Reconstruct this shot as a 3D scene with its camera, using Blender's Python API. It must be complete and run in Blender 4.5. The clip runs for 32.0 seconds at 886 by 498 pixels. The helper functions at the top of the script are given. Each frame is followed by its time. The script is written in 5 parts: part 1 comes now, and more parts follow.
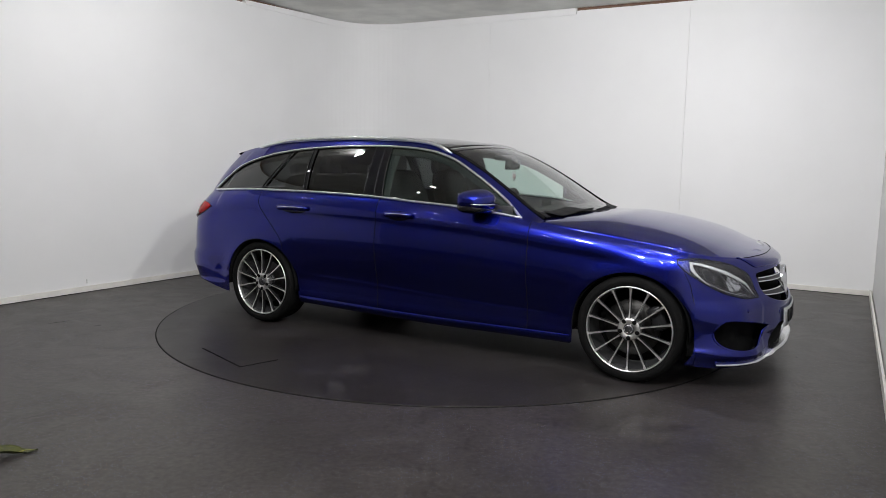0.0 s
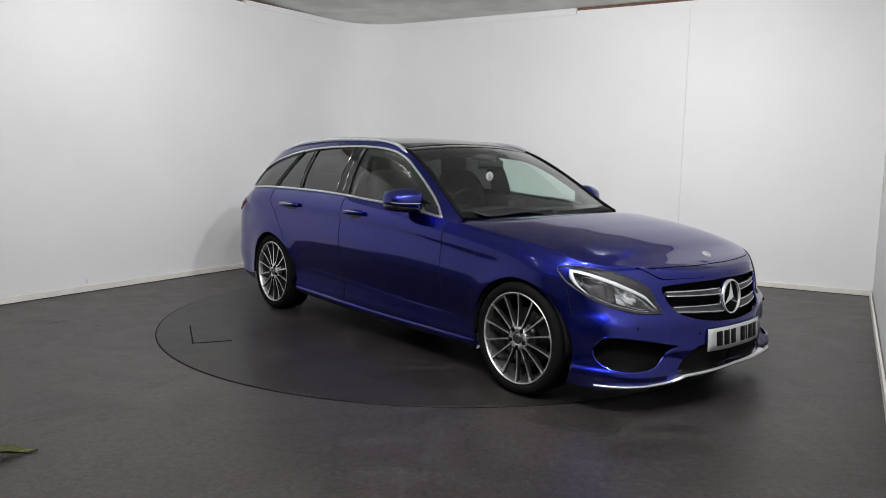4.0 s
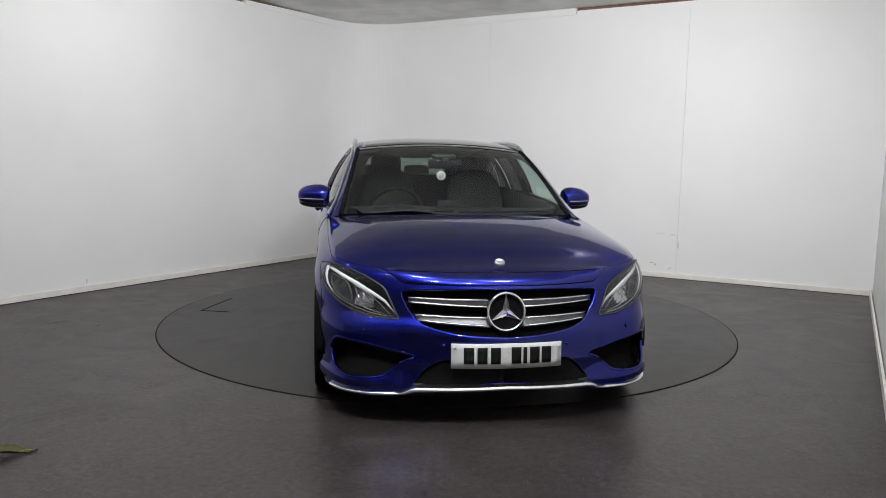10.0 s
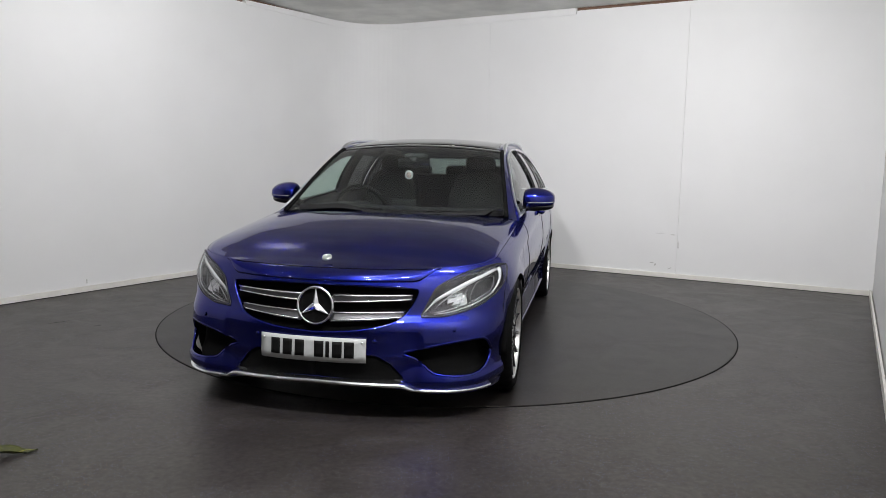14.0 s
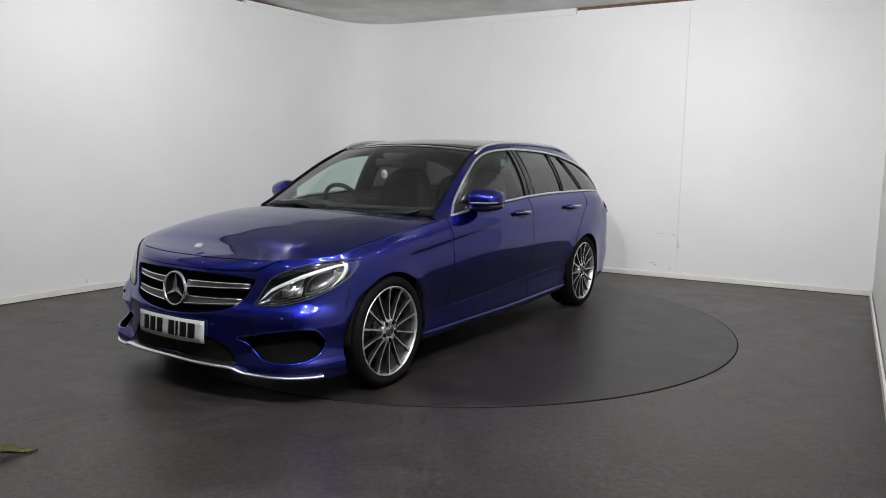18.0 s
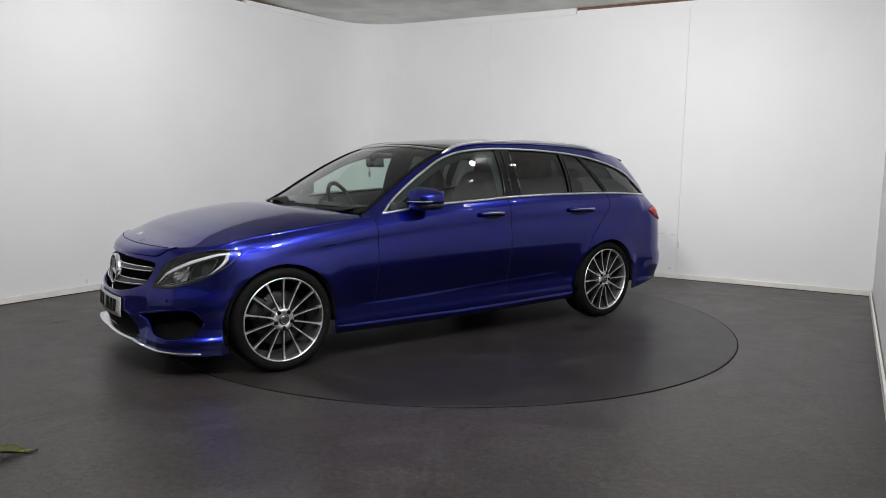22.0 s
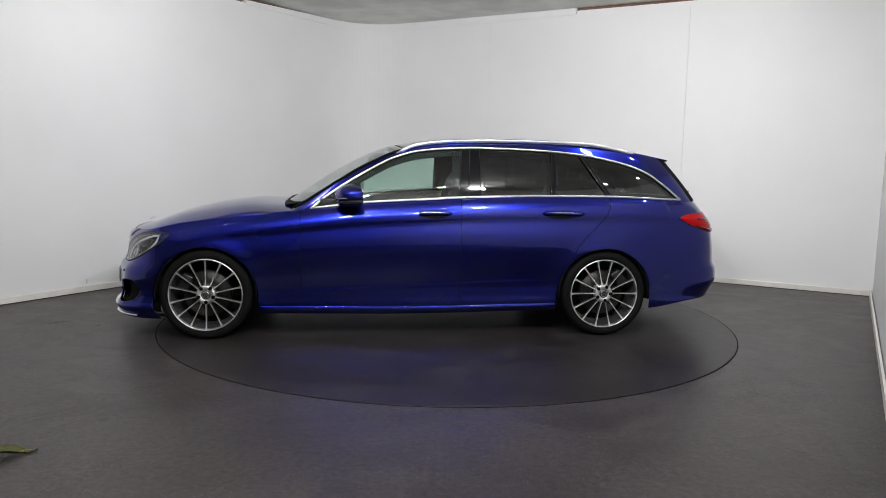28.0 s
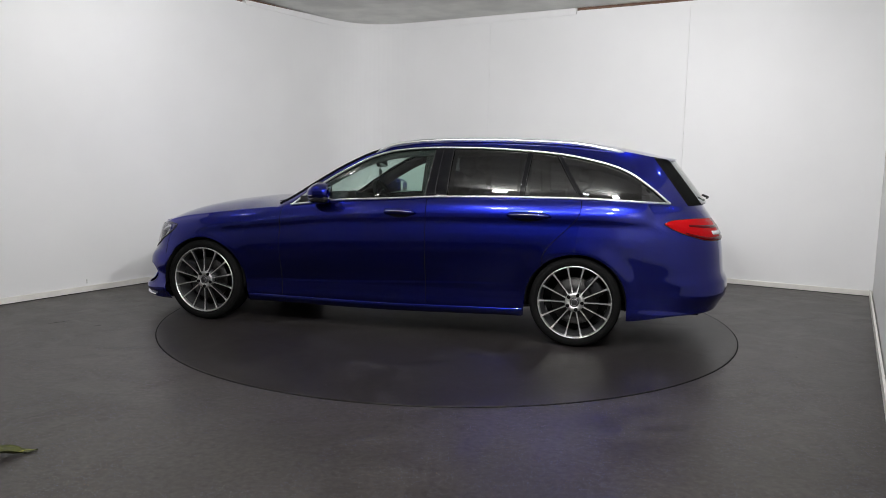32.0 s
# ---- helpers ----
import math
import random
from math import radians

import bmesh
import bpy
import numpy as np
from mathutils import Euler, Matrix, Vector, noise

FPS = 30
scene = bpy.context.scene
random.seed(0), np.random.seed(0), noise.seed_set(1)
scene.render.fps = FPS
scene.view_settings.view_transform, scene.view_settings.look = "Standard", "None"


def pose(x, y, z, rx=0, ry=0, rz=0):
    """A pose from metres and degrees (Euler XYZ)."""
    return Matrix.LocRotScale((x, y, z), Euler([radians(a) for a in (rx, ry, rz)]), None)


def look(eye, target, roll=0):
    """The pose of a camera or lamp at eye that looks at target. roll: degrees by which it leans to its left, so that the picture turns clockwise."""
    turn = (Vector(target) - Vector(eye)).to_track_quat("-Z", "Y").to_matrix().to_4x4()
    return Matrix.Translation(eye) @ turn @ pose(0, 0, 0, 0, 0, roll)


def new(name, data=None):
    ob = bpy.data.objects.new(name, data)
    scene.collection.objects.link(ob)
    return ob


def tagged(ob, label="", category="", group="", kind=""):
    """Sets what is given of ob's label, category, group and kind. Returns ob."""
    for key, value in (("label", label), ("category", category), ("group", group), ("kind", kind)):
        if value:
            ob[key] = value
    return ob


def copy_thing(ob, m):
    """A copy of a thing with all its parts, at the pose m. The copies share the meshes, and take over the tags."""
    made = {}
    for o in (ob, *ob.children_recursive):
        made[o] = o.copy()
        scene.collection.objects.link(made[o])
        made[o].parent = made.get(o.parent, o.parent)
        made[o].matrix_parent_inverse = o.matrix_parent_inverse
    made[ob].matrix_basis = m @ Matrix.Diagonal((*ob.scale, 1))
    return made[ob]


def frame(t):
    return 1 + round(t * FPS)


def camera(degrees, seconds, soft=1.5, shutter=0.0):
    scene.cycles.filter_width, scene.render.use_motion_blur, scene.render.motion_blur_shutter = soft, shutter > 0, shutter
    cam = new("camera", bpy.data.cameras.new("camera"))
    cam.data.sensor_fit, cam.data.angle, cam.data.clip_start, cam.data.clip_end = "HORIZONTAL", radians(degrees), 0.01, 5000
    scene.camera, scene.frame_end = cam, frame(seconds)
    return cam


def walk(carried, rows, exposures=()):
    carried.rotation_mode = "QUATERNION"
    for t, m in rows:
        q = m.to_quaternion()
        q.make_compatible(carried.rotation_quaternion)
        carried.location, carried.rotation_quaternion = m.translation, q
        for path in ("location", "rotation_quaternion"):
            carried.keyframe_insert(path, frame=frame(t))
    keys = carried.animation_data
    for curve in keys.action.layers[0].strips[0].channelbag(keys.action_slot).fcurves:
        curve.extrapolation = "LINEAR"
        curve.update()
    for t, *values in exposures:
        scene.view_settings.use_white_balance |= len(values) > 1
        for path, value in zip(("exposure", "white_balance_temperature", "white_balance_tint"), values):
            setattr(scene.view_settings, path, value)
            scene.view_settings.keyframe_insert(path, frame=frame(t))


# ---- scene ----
cam = camera(63.66, 32.0, soft=0.6)
EYE = (0.0, -5.79, 1.264)
AIM = (-0.0066, -4.7976, 1.1416)
walk(cam, [(0.0, look(EYE, AIM, 0.99)), (32.0, look(EYE, AIM, 0.99))], exposures=((0.0, 0.0), (32.0, 0.0)))


# ---- turntable's course ----
def heading(t):
    """The car's heading in degrees at t seconds: an almost even turn."""
    return -28.9215 - 4.95635 * t - 0.0313077 * t ** 2 + 0.00128559 * t ** 3 - 1.50899e-05 * t ** 4


OFF_X, OFF_Y = 0.346, -0.135  # the car's middle, from the turntable's axis


def turned(t):
    return pose(0, 0, 0, 0, 0, heading(t))


# ---- light ----
world = bpy.data.worlds.new("world")
scene.world = world
world.use_nodes = True
world.node_tree.nodes["Background"].inputs[0].default_value = (0.9, 0.95, 1.0, 1)
world.node_tree.nodes["Background"].inputs[1].default_value = 0.05


def lamp(name, eye, target, size_x, size_y, watts, spread=180, colour=(0.99, 0.987, 0.992)):
    data = bpy.data.lights.new(name, "AREA")
    data.shape, data.size, data.size_y, data.energy, data.color = "RECTANGLE", size_x, size_y, watts, colour
    data.spread = math.radians(spread)
    ob = new(name, data)
    ob.matrix_world = look(eye, target)
    return ob


# ---- materials ----
def mat(name, colour=(0.5, 0.5, 0.5), rough=0.5, metal=0.0, coat=0.0, spec=0.5, var=0.0, scale=8.0, bump=0.0, bump_scale=60.0, emit=None, power=0.0):
    m = bpy.data.materials.new(name)
    m.use_nodes = True
    nt = m.node_tree
    b = nt.nodes["Principled BSDF"]
    b.inputs["Base Color"].default_value = (*colour, 1)
    b.inputs["Roughness"].default_value = rough
    b.inputs["Metallic"].default_value = metal
    b.inputs["Coat Weight"].default_value = coat
    b.inputs["Coat Roughness"].default_value = 0.03
    b.inputs["Specular IOR Level"].default_value = spec
    if var or bump:
        tc = nt.nodes.new("ShaderNodeTexCoord")
    if var:
        n = nt.nodes.new("ShaderNodeTexNoise")
        n.inputs["Scale"].default_value = scale
        n.inputs["Detail"].default_value = 6
        nt.links.new(tc.outputs["Object"], n.inputs["Vector"])
        r = nt.nodes.new("ShaderNodeMapRange")
        r.inputs["From Min"].default_value, r.inputs["From Max"].default_value = 0.3, 0.7
        r.inputs["To Min"].default_value, r.inputs["To Max"].default_value = 1 - var, 1 + var
        nt.links.new(n.outputs["Fac"], r.inputs["Value"])
        mul = nt.nodes.new("ShaderNodeVectorMath")
        mul.operation = "SCALE"
        mul.inputs[0].default_value = colour
        nt.links.new(r.outputs[0], mul.inputs["Scale"])
        nt.links.new(mul.outputs[0], b.inputs["Base Color"])
        r2 = nt.nodes.new("ShaderNodeMapRange")
        r2.inputs["From Min"].default_value, r2.inputs["From Max"].default_value = 0.3, 0.7
        r2.inputs["To Min"].default_value, r2.inputs["To Max"].default_value = rough * (1 - var), min(1, rough * (1 + var))
        nt.links.new(n.outputs["Fac"], r2.inputs["Value"])
        nt.links.new(r2.outputs[0], b.inputs["Roughness"])
    if bump:
        n2 = nt.nodes.new("ShaderNodeTexNoise")
        n2.inputs["Scale"].default_value = bump_scale
        n2.inputs["Detail"].default_value = 4
        nt.links.new(tc.outputs["Object"], n2.inputs["Vector"])
        bm_ = nt.nodes.new("ShaderNodeBump")
        bm_.inputs["Strength"].default_value = bump
        bm_.inputs["Distance"].default_value = 0.01
        nt.links.new(n2.outputs["Fac"], bm_.inputs["Height"])
        nt.links.new(bm_.outputs[0], b.inputs["Normal"])
    if emit:
        b.inputs["Emission Color"].default_value = (*emit, 1)
        b.inputs["Emission Strength"].default_value = power
    return m


def glass_mat(name, tint, gloss=1.0):
    m = bpy.data.materials.new(name)
    m.use_nodes = True
    nt = m.node_tree
    nt.nodes.clear()
    out = nt.nodes.new("ShaderNodeOutputMaterial")
    mix = nt.nodes.new("ShaderNodeMixShader")
    tr = nt.nodes.new("ShaderNodeBsdfTransparent")
    tr.inputs[0].default_value = (*tint, 1)
    gl = nt.nodes.new("ShaderNodeBsdfGlossy")
    gl.inputs["Roughness"].default_value = 0.01
    gl.inputs[0].default_value = (gloss, gloss, gloss, 1)
    lw = nt.nodes.new("ShaderNodeLayerWeight")
    lw.inputs[0].default_value = 0.5
    pw = nt.nodes.new("ShaderNodeMath")
    pw.operation, pw.inputs[1].default_value = "POWER", 5
    ma = nt.nodes.new("ShaderNodeMath")
    ma.operation, ma.inputs[1].default_value, ma.inputs[2].default_value = "MULTIPLY_ADD", 0.90, 0.080
    nt.links.new(lw.outputs["Facing"], pw.inputs[0])
    nt.links.new(pw.outputs[0], ma.inputs[0])
    nt.links.new(ma.outputs[0], mix.inputs[0])
    nt.links.new(tr.outputs[0], mix.inputs[1])
    nt.links.new(gl.outputs[0], mix.inputs[2])
    nt.links.new(mix.outputs[0], out.inputs[0])
    return m


def floor_mat(name, colour, rough, fleck, cloud, spec=0.5, swirl=0.0, mottle=1.0):
    """Dark vinyl with fine coloured flecks, scuffs and swirls."""
    m = mat(name, colour, rough, spec=spec, var=cloud, scale=1.6)
    nt = m.node_tree
    b = nt.nodes["Principled BSDF"]
    tc = nt.nodes["Texture Coordinate"]
    sw = nt.nodes.new("ShaderNodeTexNoise")
    sw.inputs["Scale"].default_value, sw.inputs["Detail"].default_value, sw.inputs["Distortion"].default_value = 2.6, 7, 1.8
    nt.links.new(tc.outputs["Object"], sw.inputs["Vector"])
    sr = nt.nodes.new("ShaderNodeMapRange")
    sr.inputs["From Min"].default_value, sr.inputs["From Max"].default_value = 0.35, 0.72
    sr.inputs["To Min"].default_value, sr.inputs["To Max"].default_value = rough * (1 - 0.4 * cloud), rough * (1 + 0.6 * cloud)
    nt.links.new(sw.outputs["Fac"], sr.inputs["Value"])
    nt.links.new(sr.outputs[0], b.inputs["Roughness"])
    vo = nt.nodes.new("ShaderNodeTexVoronoi")
    vo.inputs["Scale"].default_value = 125
    nt.links.new(tc.outputs["Object"], vo.inputs["Vector"])
    lt = nt.nodes.new("ShaderNodeMath")
    lt.operation, lt.inputs[1].default_value = "LESS_THAN", 0.24
    nt.links.new(vo.outputs["Distance"], lt.inputs[0])
    sep = nt.nodes.new("ShaderNodeSeparateColor")
    nt.links.new(vo.outputs["Color"], sep.inputs[0])
    gt = nt.nodes.new("ShaderNodeMath")
    gt.operation, gt.inputs[1].default_value = "GREATER_THAN", 0.35
    nt.links.new(sep.outputs[0], gt.inputs[0])
    both = nt.nodes.new("ShaderNodeMath")
    both.operation = "MULTIPLY"
    nt.links.new(lt.outputs[0], both.inputs[0])
    nt.links.new(gt.outputs[0], both.inputs[1])
    ramp = nt.nodes.new("ShaderNodeValToRGB")
    ramp.color_ramp.interpolation = "CONSTANT"
    ramp.color_ramp.elements[0].color = (0.12 * fleck, 0.14 * fleck, 0.30 * fleck, 1)
    ramp.color_ramp.elements[1].position = 0.62
    ramp.color_ramp.elements[1].color = (0.32 * fleck, 0.32 * fleck, 0.34 * fleck, 1)
    e = ramp.color_ramp.elements.new(0.9)
    e.color = (0.30 * fleck, 0.17 * fleck, 0.11 * fleck, 1)
    nt.links.new(sep.outputs[1], ramp.inputs[0])
    fine = nt.nodes.new("ShaderNodeTexNoise")
    fine.inputs["Scale"].default_value, fine.inputs["Detail"].default_value, fine.inputs["Roughness"].default_value = 34, 6, 0.7
    nt.links.new(tc.outputs["Object"], fine.inputs["Vector"])
    fr = nt.nodes.new("ShaderNodeMapRange")
    fr.inputs["From Min"].default_value, fr.inputs["From Max"].default_value = 0.3, 0.7
    fr.inputs["To Min"].default_value, fr.inputs["To Max"].default_value = 1 - 0.55 * mottle, 1 + 0.6 * mottle
    nt.links.new(fine.outputs["Fac"], fr.inputs["Value"])
    fm = nt.nodes.new("ShaderNodeVectorMath")
    fm.operation = "SCALE"
    nt.links.new(b.inputs["Base Color"].links[0].from_socket, fm.inputs[0])
    nt.links.new(fr.outputs[0], fm.inputs["Scale"])
    old = fm.outputs[0]
    mx = nt.nodes.new("ShaderNodeMix")
    mx.data_type = "RGBA"
    dr = nt.nodes.new("ShaderNodeMapRange")
    dr.inputs["From Min"].default_value, dr.inputs["From Max"].default_value = 0.38, 0.62
    dr.inputs["To Min"].default_value = 0.15
    nt.links.new(sw.outputs["Fac"], dr.inputs["Value"])
    dm = nt.nodes.new("ShaderNodeMath")
    dm.operation = "MULTIPLY"
    nt.links.new(both.outputs[0], dm.inputs[0])
    nt.links.new(dr.outputs[0], dm.inputs[1])
    nt.links.new(dm.outputs[0], mx.inputs["Factor"])
    nt.links.new(old, mx.inputs["A"])
    nt.links.new(ramp.outputs[0], mx.inputs["B"])
    # faint curved scuffs in patches
    wv = nt.nodes.new("ShaderNodeMapRange")
    wv.inputs["From Min"].default_value, wv.inputs["From Max"].default_value = 0.46, 0.66
    nt.links.new(sw.outputs["Fac"], wv.inputs["Value"])
    pn = nt.nodes.new("ShaderNodeTexNoise")
    pn.inputs["Scale"].default_value, pn.inputs["Detail"].default_value = 1.1, 3
    nt.links.new(tc.outputs["Object"], pn.inputs["Vector"])
    pr = nt.nodes.new("ShaderNodeMapRange")
    pr.inputs["From Min"].default_value, pr.inputs["From Max"].default_value = 0.42, 0.60
    pr.inputs["To Max"].default_value = swirl
    nt.links.new(pn.outputs["Fac"], pr.inputs["Value"])
    pm = nt.nodes.new("ShaderNodeMath")
    pm.operation = "MULTIPLY"
    nt.links.new(wv.outputs[0], pm.inputs[0])
    nt.links.new(pr.outputs[0], pm.inputs[1])
    ms = nt.nodes.new("ShaderNodeMix")
    ms.data_type = "RGBA"
    # warm specular tint put in to mute the car's blue reflection
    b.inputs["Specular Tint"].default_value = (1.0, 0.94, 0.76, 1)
    ms.inputs["B"].default_value = (0.085, 0.080, 0.077, 1)
    nt.links.new(pm.outputs[0], ms.inputs["Factor"])
    nt.links.new(mx.outputs["Result"], ms.inputs["A"])
    nt.links.new(ms.outputs["Result"], b.inputs["Base Color"])
    return m


def wall_mat(name, colour, rough):
    """White painted board: broad patches, faint vertical roller marks."""
    m = mat(name, colour, rough, var=0.025, scale=1.1, bump=0.06, bump_scale=35)
    return m


def paint_mat(name, colour):
    """Metallic paint: a tight and a broad flake lobe under one clear coat."""
    m = mat(name, colour, 0.21, 1.0, 1.0)
    nt = m.node_tree
    tight = nt.nodes["Principled BSDF"]
    tight.inputs["Coat Roughness"].default_value = 0.015
    tight.inputs["Specular Tint"].default_value = (0.10, 0.12, 0.42, 1)
    broad = nt.nodes.new("ShaderNodeBsdfPrincipled")
    for key, value in (("Base Color", (*colour, 1)), ("Roughness", 0.37), ("Metallic", 1.0), ("Coat Weight", 1.0), ("Coat Roughness", 0.015), ("Specular Tint", (0.10, 0.12, 0.42, 1))):
        broad.inputs[key].default_value = value
    mix = nt.nodes.new("ShaderNodeMixShader")
    mix.inputs[0].default_value = 0.30
    nt.links.new(tight.outputs[0], mix.inputs[1])
    nt.links.new(broad.outputs[0], mix.inputs[2])
    nt.links.new(mix.outputs[0], nt.nodes["Material Output"].inputs[0])
    return m


PAINT = paint_mat("blue_metallic_paint", (0.0055, 0.0106, 0.212))
BLACK_GLOSS = mat("black_gloss", (0.006, 0.006, 0.007), 0.06, coat=0.5)
PILLAR = mat("black_film_and_cup_shade", (0.004, 0.004, 0.005), 0.06, spec=0.3)
BLACK = mat("black_plastic", (0.012, 0.012, 0.013), 0.5, var=0.2, scale=40)
VOID = mat("dark_mesh_and_shade", (0.004, 0.004, 0.004), 0.9, spec=0.08, var=0.1, scale=90)
RUBBER = mat("tyre_rubber", (0.005, 0.005, 0.005), 0.8, spec=0.08, var=0.25, scale=25, bump=0.15, bump_scale=160)
CHROME = mat("chrome", (0.78, 0.79, 0.81), 0.09, 1.0)
SATIN = mat("satin_aluminium", (0.78, 0.79, 0.80), 0.30, 1.0, var=0.08, scale=30)
ALLOY = mat("polished_alloy", (0.84, 0.83, 0.82), 0.38, 1.0, var=0.1, scale=35)
ALLOY_DARK = mat("alloy_grey_paint", (0.03, 0.03, 0.032), 0.35, 0.6, var=0.15, scale=40)
LOUVRE_GREY = mat("grey_metal", (0.10, 0.10, 0.105), 0.42, 1.0, var=0.1, scale=40)
BARREL = mat("barrel_grey", (0.16, 0.16, 0.165), 0.4, 0.8, var=0.15, scale=30)
DISC = mat("brake_disc_steel", (0.035, 0.034, 0.033), 0.45, 1.0, var=0.2, scale=50)
GLASS = glass_mat("window_glass", (0.70, 0.86, 0.79))
SCREEN = glass_mat("windscreen_glass", (0.88, 0.96, 0.93))
TINTED = glass_mat("tinted_glass", (0.09, 0.09, 0.093))
REAR_GLASS = glass_mat("rear_glass", (0.24, 0.29, 0.27))
LENS = glass_mat("lamp_glass", (0.93, 0.94, 0.95))
LEATHER = mat("black_leather", (0.005, 0.005, 0.005), 0.6, spec=0.1, var=0.2, scale=30, bump=0.15, bump_scale=200)
TRIM_DARK = mat("dark_trim", (0.008, 0.008, 0.0085), 0.7, spec=0.25, var=0.2, scale=30)
RED = mat("red_lamp", (0.34, 0.002, 0.004), 0.12, spec=0.1)
RED_DARK = mat("dark_red_lamp", (0.09, 0.001, 0.002), 0.15, spec=0.2)
PLATE = mat("white_plate", (0.42, 0.43, 0.43), 0.55, var=0.05, scale=40)
INK = mat("plate_ink", (0.006, 0.006, 0.006), 0.6, spec=0.1)
LED = mat("pale_light_guide", (0.62, 0.63, 0.64), 0.2, var=0.05, scale=60)
WALL = wall_mat("white_painted_board", (0.80, 0.80, 0.80), 0.62)
FRONT = wall_mat("grey_painted_wall", (0.34, 0.34, 0.35), 0.7)
CEIL = mat("ceiling_plaster", (0.80, 0.80, 0.765), 0.85, var=0.14, scale=2.5, bump=0.2, bump_scale=14)
SKIRTING = mat("cream_skirting", (0.77, 0.75, 0.70), 0.45, var=0.06, scale=9)
TIMBER = mat("raw_timber", (0.16, 0.09, 0.06), 0.8, var=0.3, scale=14, bump=0.3, bump_scale=50)
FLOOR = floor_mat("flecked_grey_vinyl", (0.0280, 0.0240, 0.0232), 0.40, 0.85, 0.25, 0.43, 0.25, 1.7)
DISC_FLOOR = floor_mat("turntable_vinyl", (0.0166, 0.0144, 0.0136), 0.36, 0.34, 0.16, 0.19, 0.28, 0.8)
GAP_SHADE = mat("dark_gap_and_shade", (0.006, 0.006, 0.006), 0.8, spec=0.08, var=0.2, scale=20)


# ---- mesh helpers ----
def mesh_ob(name, verts, faces, material, parent=None, label="", smooth=True, thick=0.0, kind="", rim=True):
    me = bpy.data.meshes.new(name)
    me.from_pydata([tuple(map(float, v)) for v in verts], [], [tuple(f) for f in faces])
    me.materials.append(material)
    if smooth:
        me.polygons.foreach_set("use_smooth", [True] * len(me.polygons))
    me.update()
    ob = new(name, me)
    ob.parent = parent
    if thick:
        s = ob.modifiers.new("thickness", "SOLIDIFY")
        s.thickness, s.offset, s.use_rim = thick, -1, rim
    if label:
        tagged(ob, label)
    if kind:
        tagged(ob, kind=kind)
    return ob


def part(name, bm, material, parent, label="", smooth=False):
    me = bpy.data.meshes.new(name)
    bm.to_mesh(me)
    bm.free()
    me.materials.append(material)
    if smooth:
        me.polygons.foreach_set("use_smooth", [True] * len(me.polygons))
    ob = new(name, me)
    ob.parent = parent
    if label:
        tagged(ob, label)
    return ob


def grid_faces(nu, nv, base=0, flip=False, keep=None):
    out = []
    for i in range(nu - 1):
        for j in range(nv - 1):
            if keep is not None and not keep(i, j):
                continue
            a, b, c, d = (base + i * nv + j, base + (i + 1) * nv + j, base + (i + 1) * nv + j + 1, base + i * nv + j + 1)
            out.append((a, d, c, b) if flip else (a, b, c, d))
    return out


def sheet(name, rows, material, parent, label="", thick=0.003, toward=None, keep=None, smooth=True, both=False, rim=True):
    """A sheet from rows of points, faced away from the point toward. both: with its mirror image across y = 0."""
    nu, nv = len(rows), len(rows[0])
    v = np.array(rows, float).reshape(-1, 3)
    c = np.array(toward if toward is not None else (v[:, 0].mean(), 0, 0.6))
    p = v.reshape(nu, nv, 3)
    n = np.zeros(3)
    for a in range(0, nu - 1, max(1, nu // 8)):
        for b in range(0, nv - 1, max(1, nv // 8)):
            f = np.cross(p[a + 1, b] - p[a, b], p[a, b + 1] - p[a, b])
            n[0] += f @ (p[a, b] - c)
    flip = n[0] < 0
    faces = grid_faces(nu, nv, 0, flip, keep)
    if both:
        w = v * (1, -1, 1)
        twin = [k if abs(v[k][1]) < 2e-4 else k + len(v) for k in range(len(v))]
        faces = faces + [tuple(twin[k] for k in f) for f in grid_faces(nu, nv, 0, not flip, keep)]
        v = np.vstack([v, w])
    used = sorted({k for f in faces for k in f})
    index = {k: m for m, k in enumerate(used)}
    return mesh_ob(name, v[used], [[index[k] for k in f] for f in faces], material, parent, label, smooth, thick, rim=rim)


def mirrored(rows):
    return [[(p[0], -p[1], p[2]) for p in r] for r in rows]


def tube(name, pts, radius, material, parent, label="", sides=8, closed=False, flat=1.0, taper=False):
    """A round bar along points; flat squeezes it along z."""
    P = [Vector(p) for p in pts]
    n = len(P)
    verts, faces = [], []
    up0 = Vector((0, 0, 1))
    for i, p in enumerate(P):
        a = P[(i - 1) % n] if (closed or i) else P[0]
        b = P[(i + 1) % n] if (closed or i < n - 1) else P[-1]
        d = (b - a).normalized()
        up = up0 if abs(d.z) < 0.95 else Vector((1, 0, 0))
        s = d.cross(up).normalized()
        w = s.cross(d).normalized()
        r = radius
        if taper and (i == 0 or i == n - 1):
            r = radius * 0.35
        for k in range(sides):
            q = 2 * math.pi * k / sides
            verts.append(p + s * (math.cos(q) * r) + w * (math.sin(q) * r * flat))
    for i in range(n if closed else n - 1):
        for k in range(sides):
            faces.append((i * sides + k, i * sides + (k + 1) % sides, ((i + 1) % n) * sides + (k + 1) % sides, ((i + 1) % n) * sides + k))
    if not closed:
        faces.append(tuple(range(sides - 1, -1, -1)))
        faces.append(tuple((n - 1) * sides + k for k in range(sides)))
    return mesh_ob(name, verts, faces, material, parent, label)


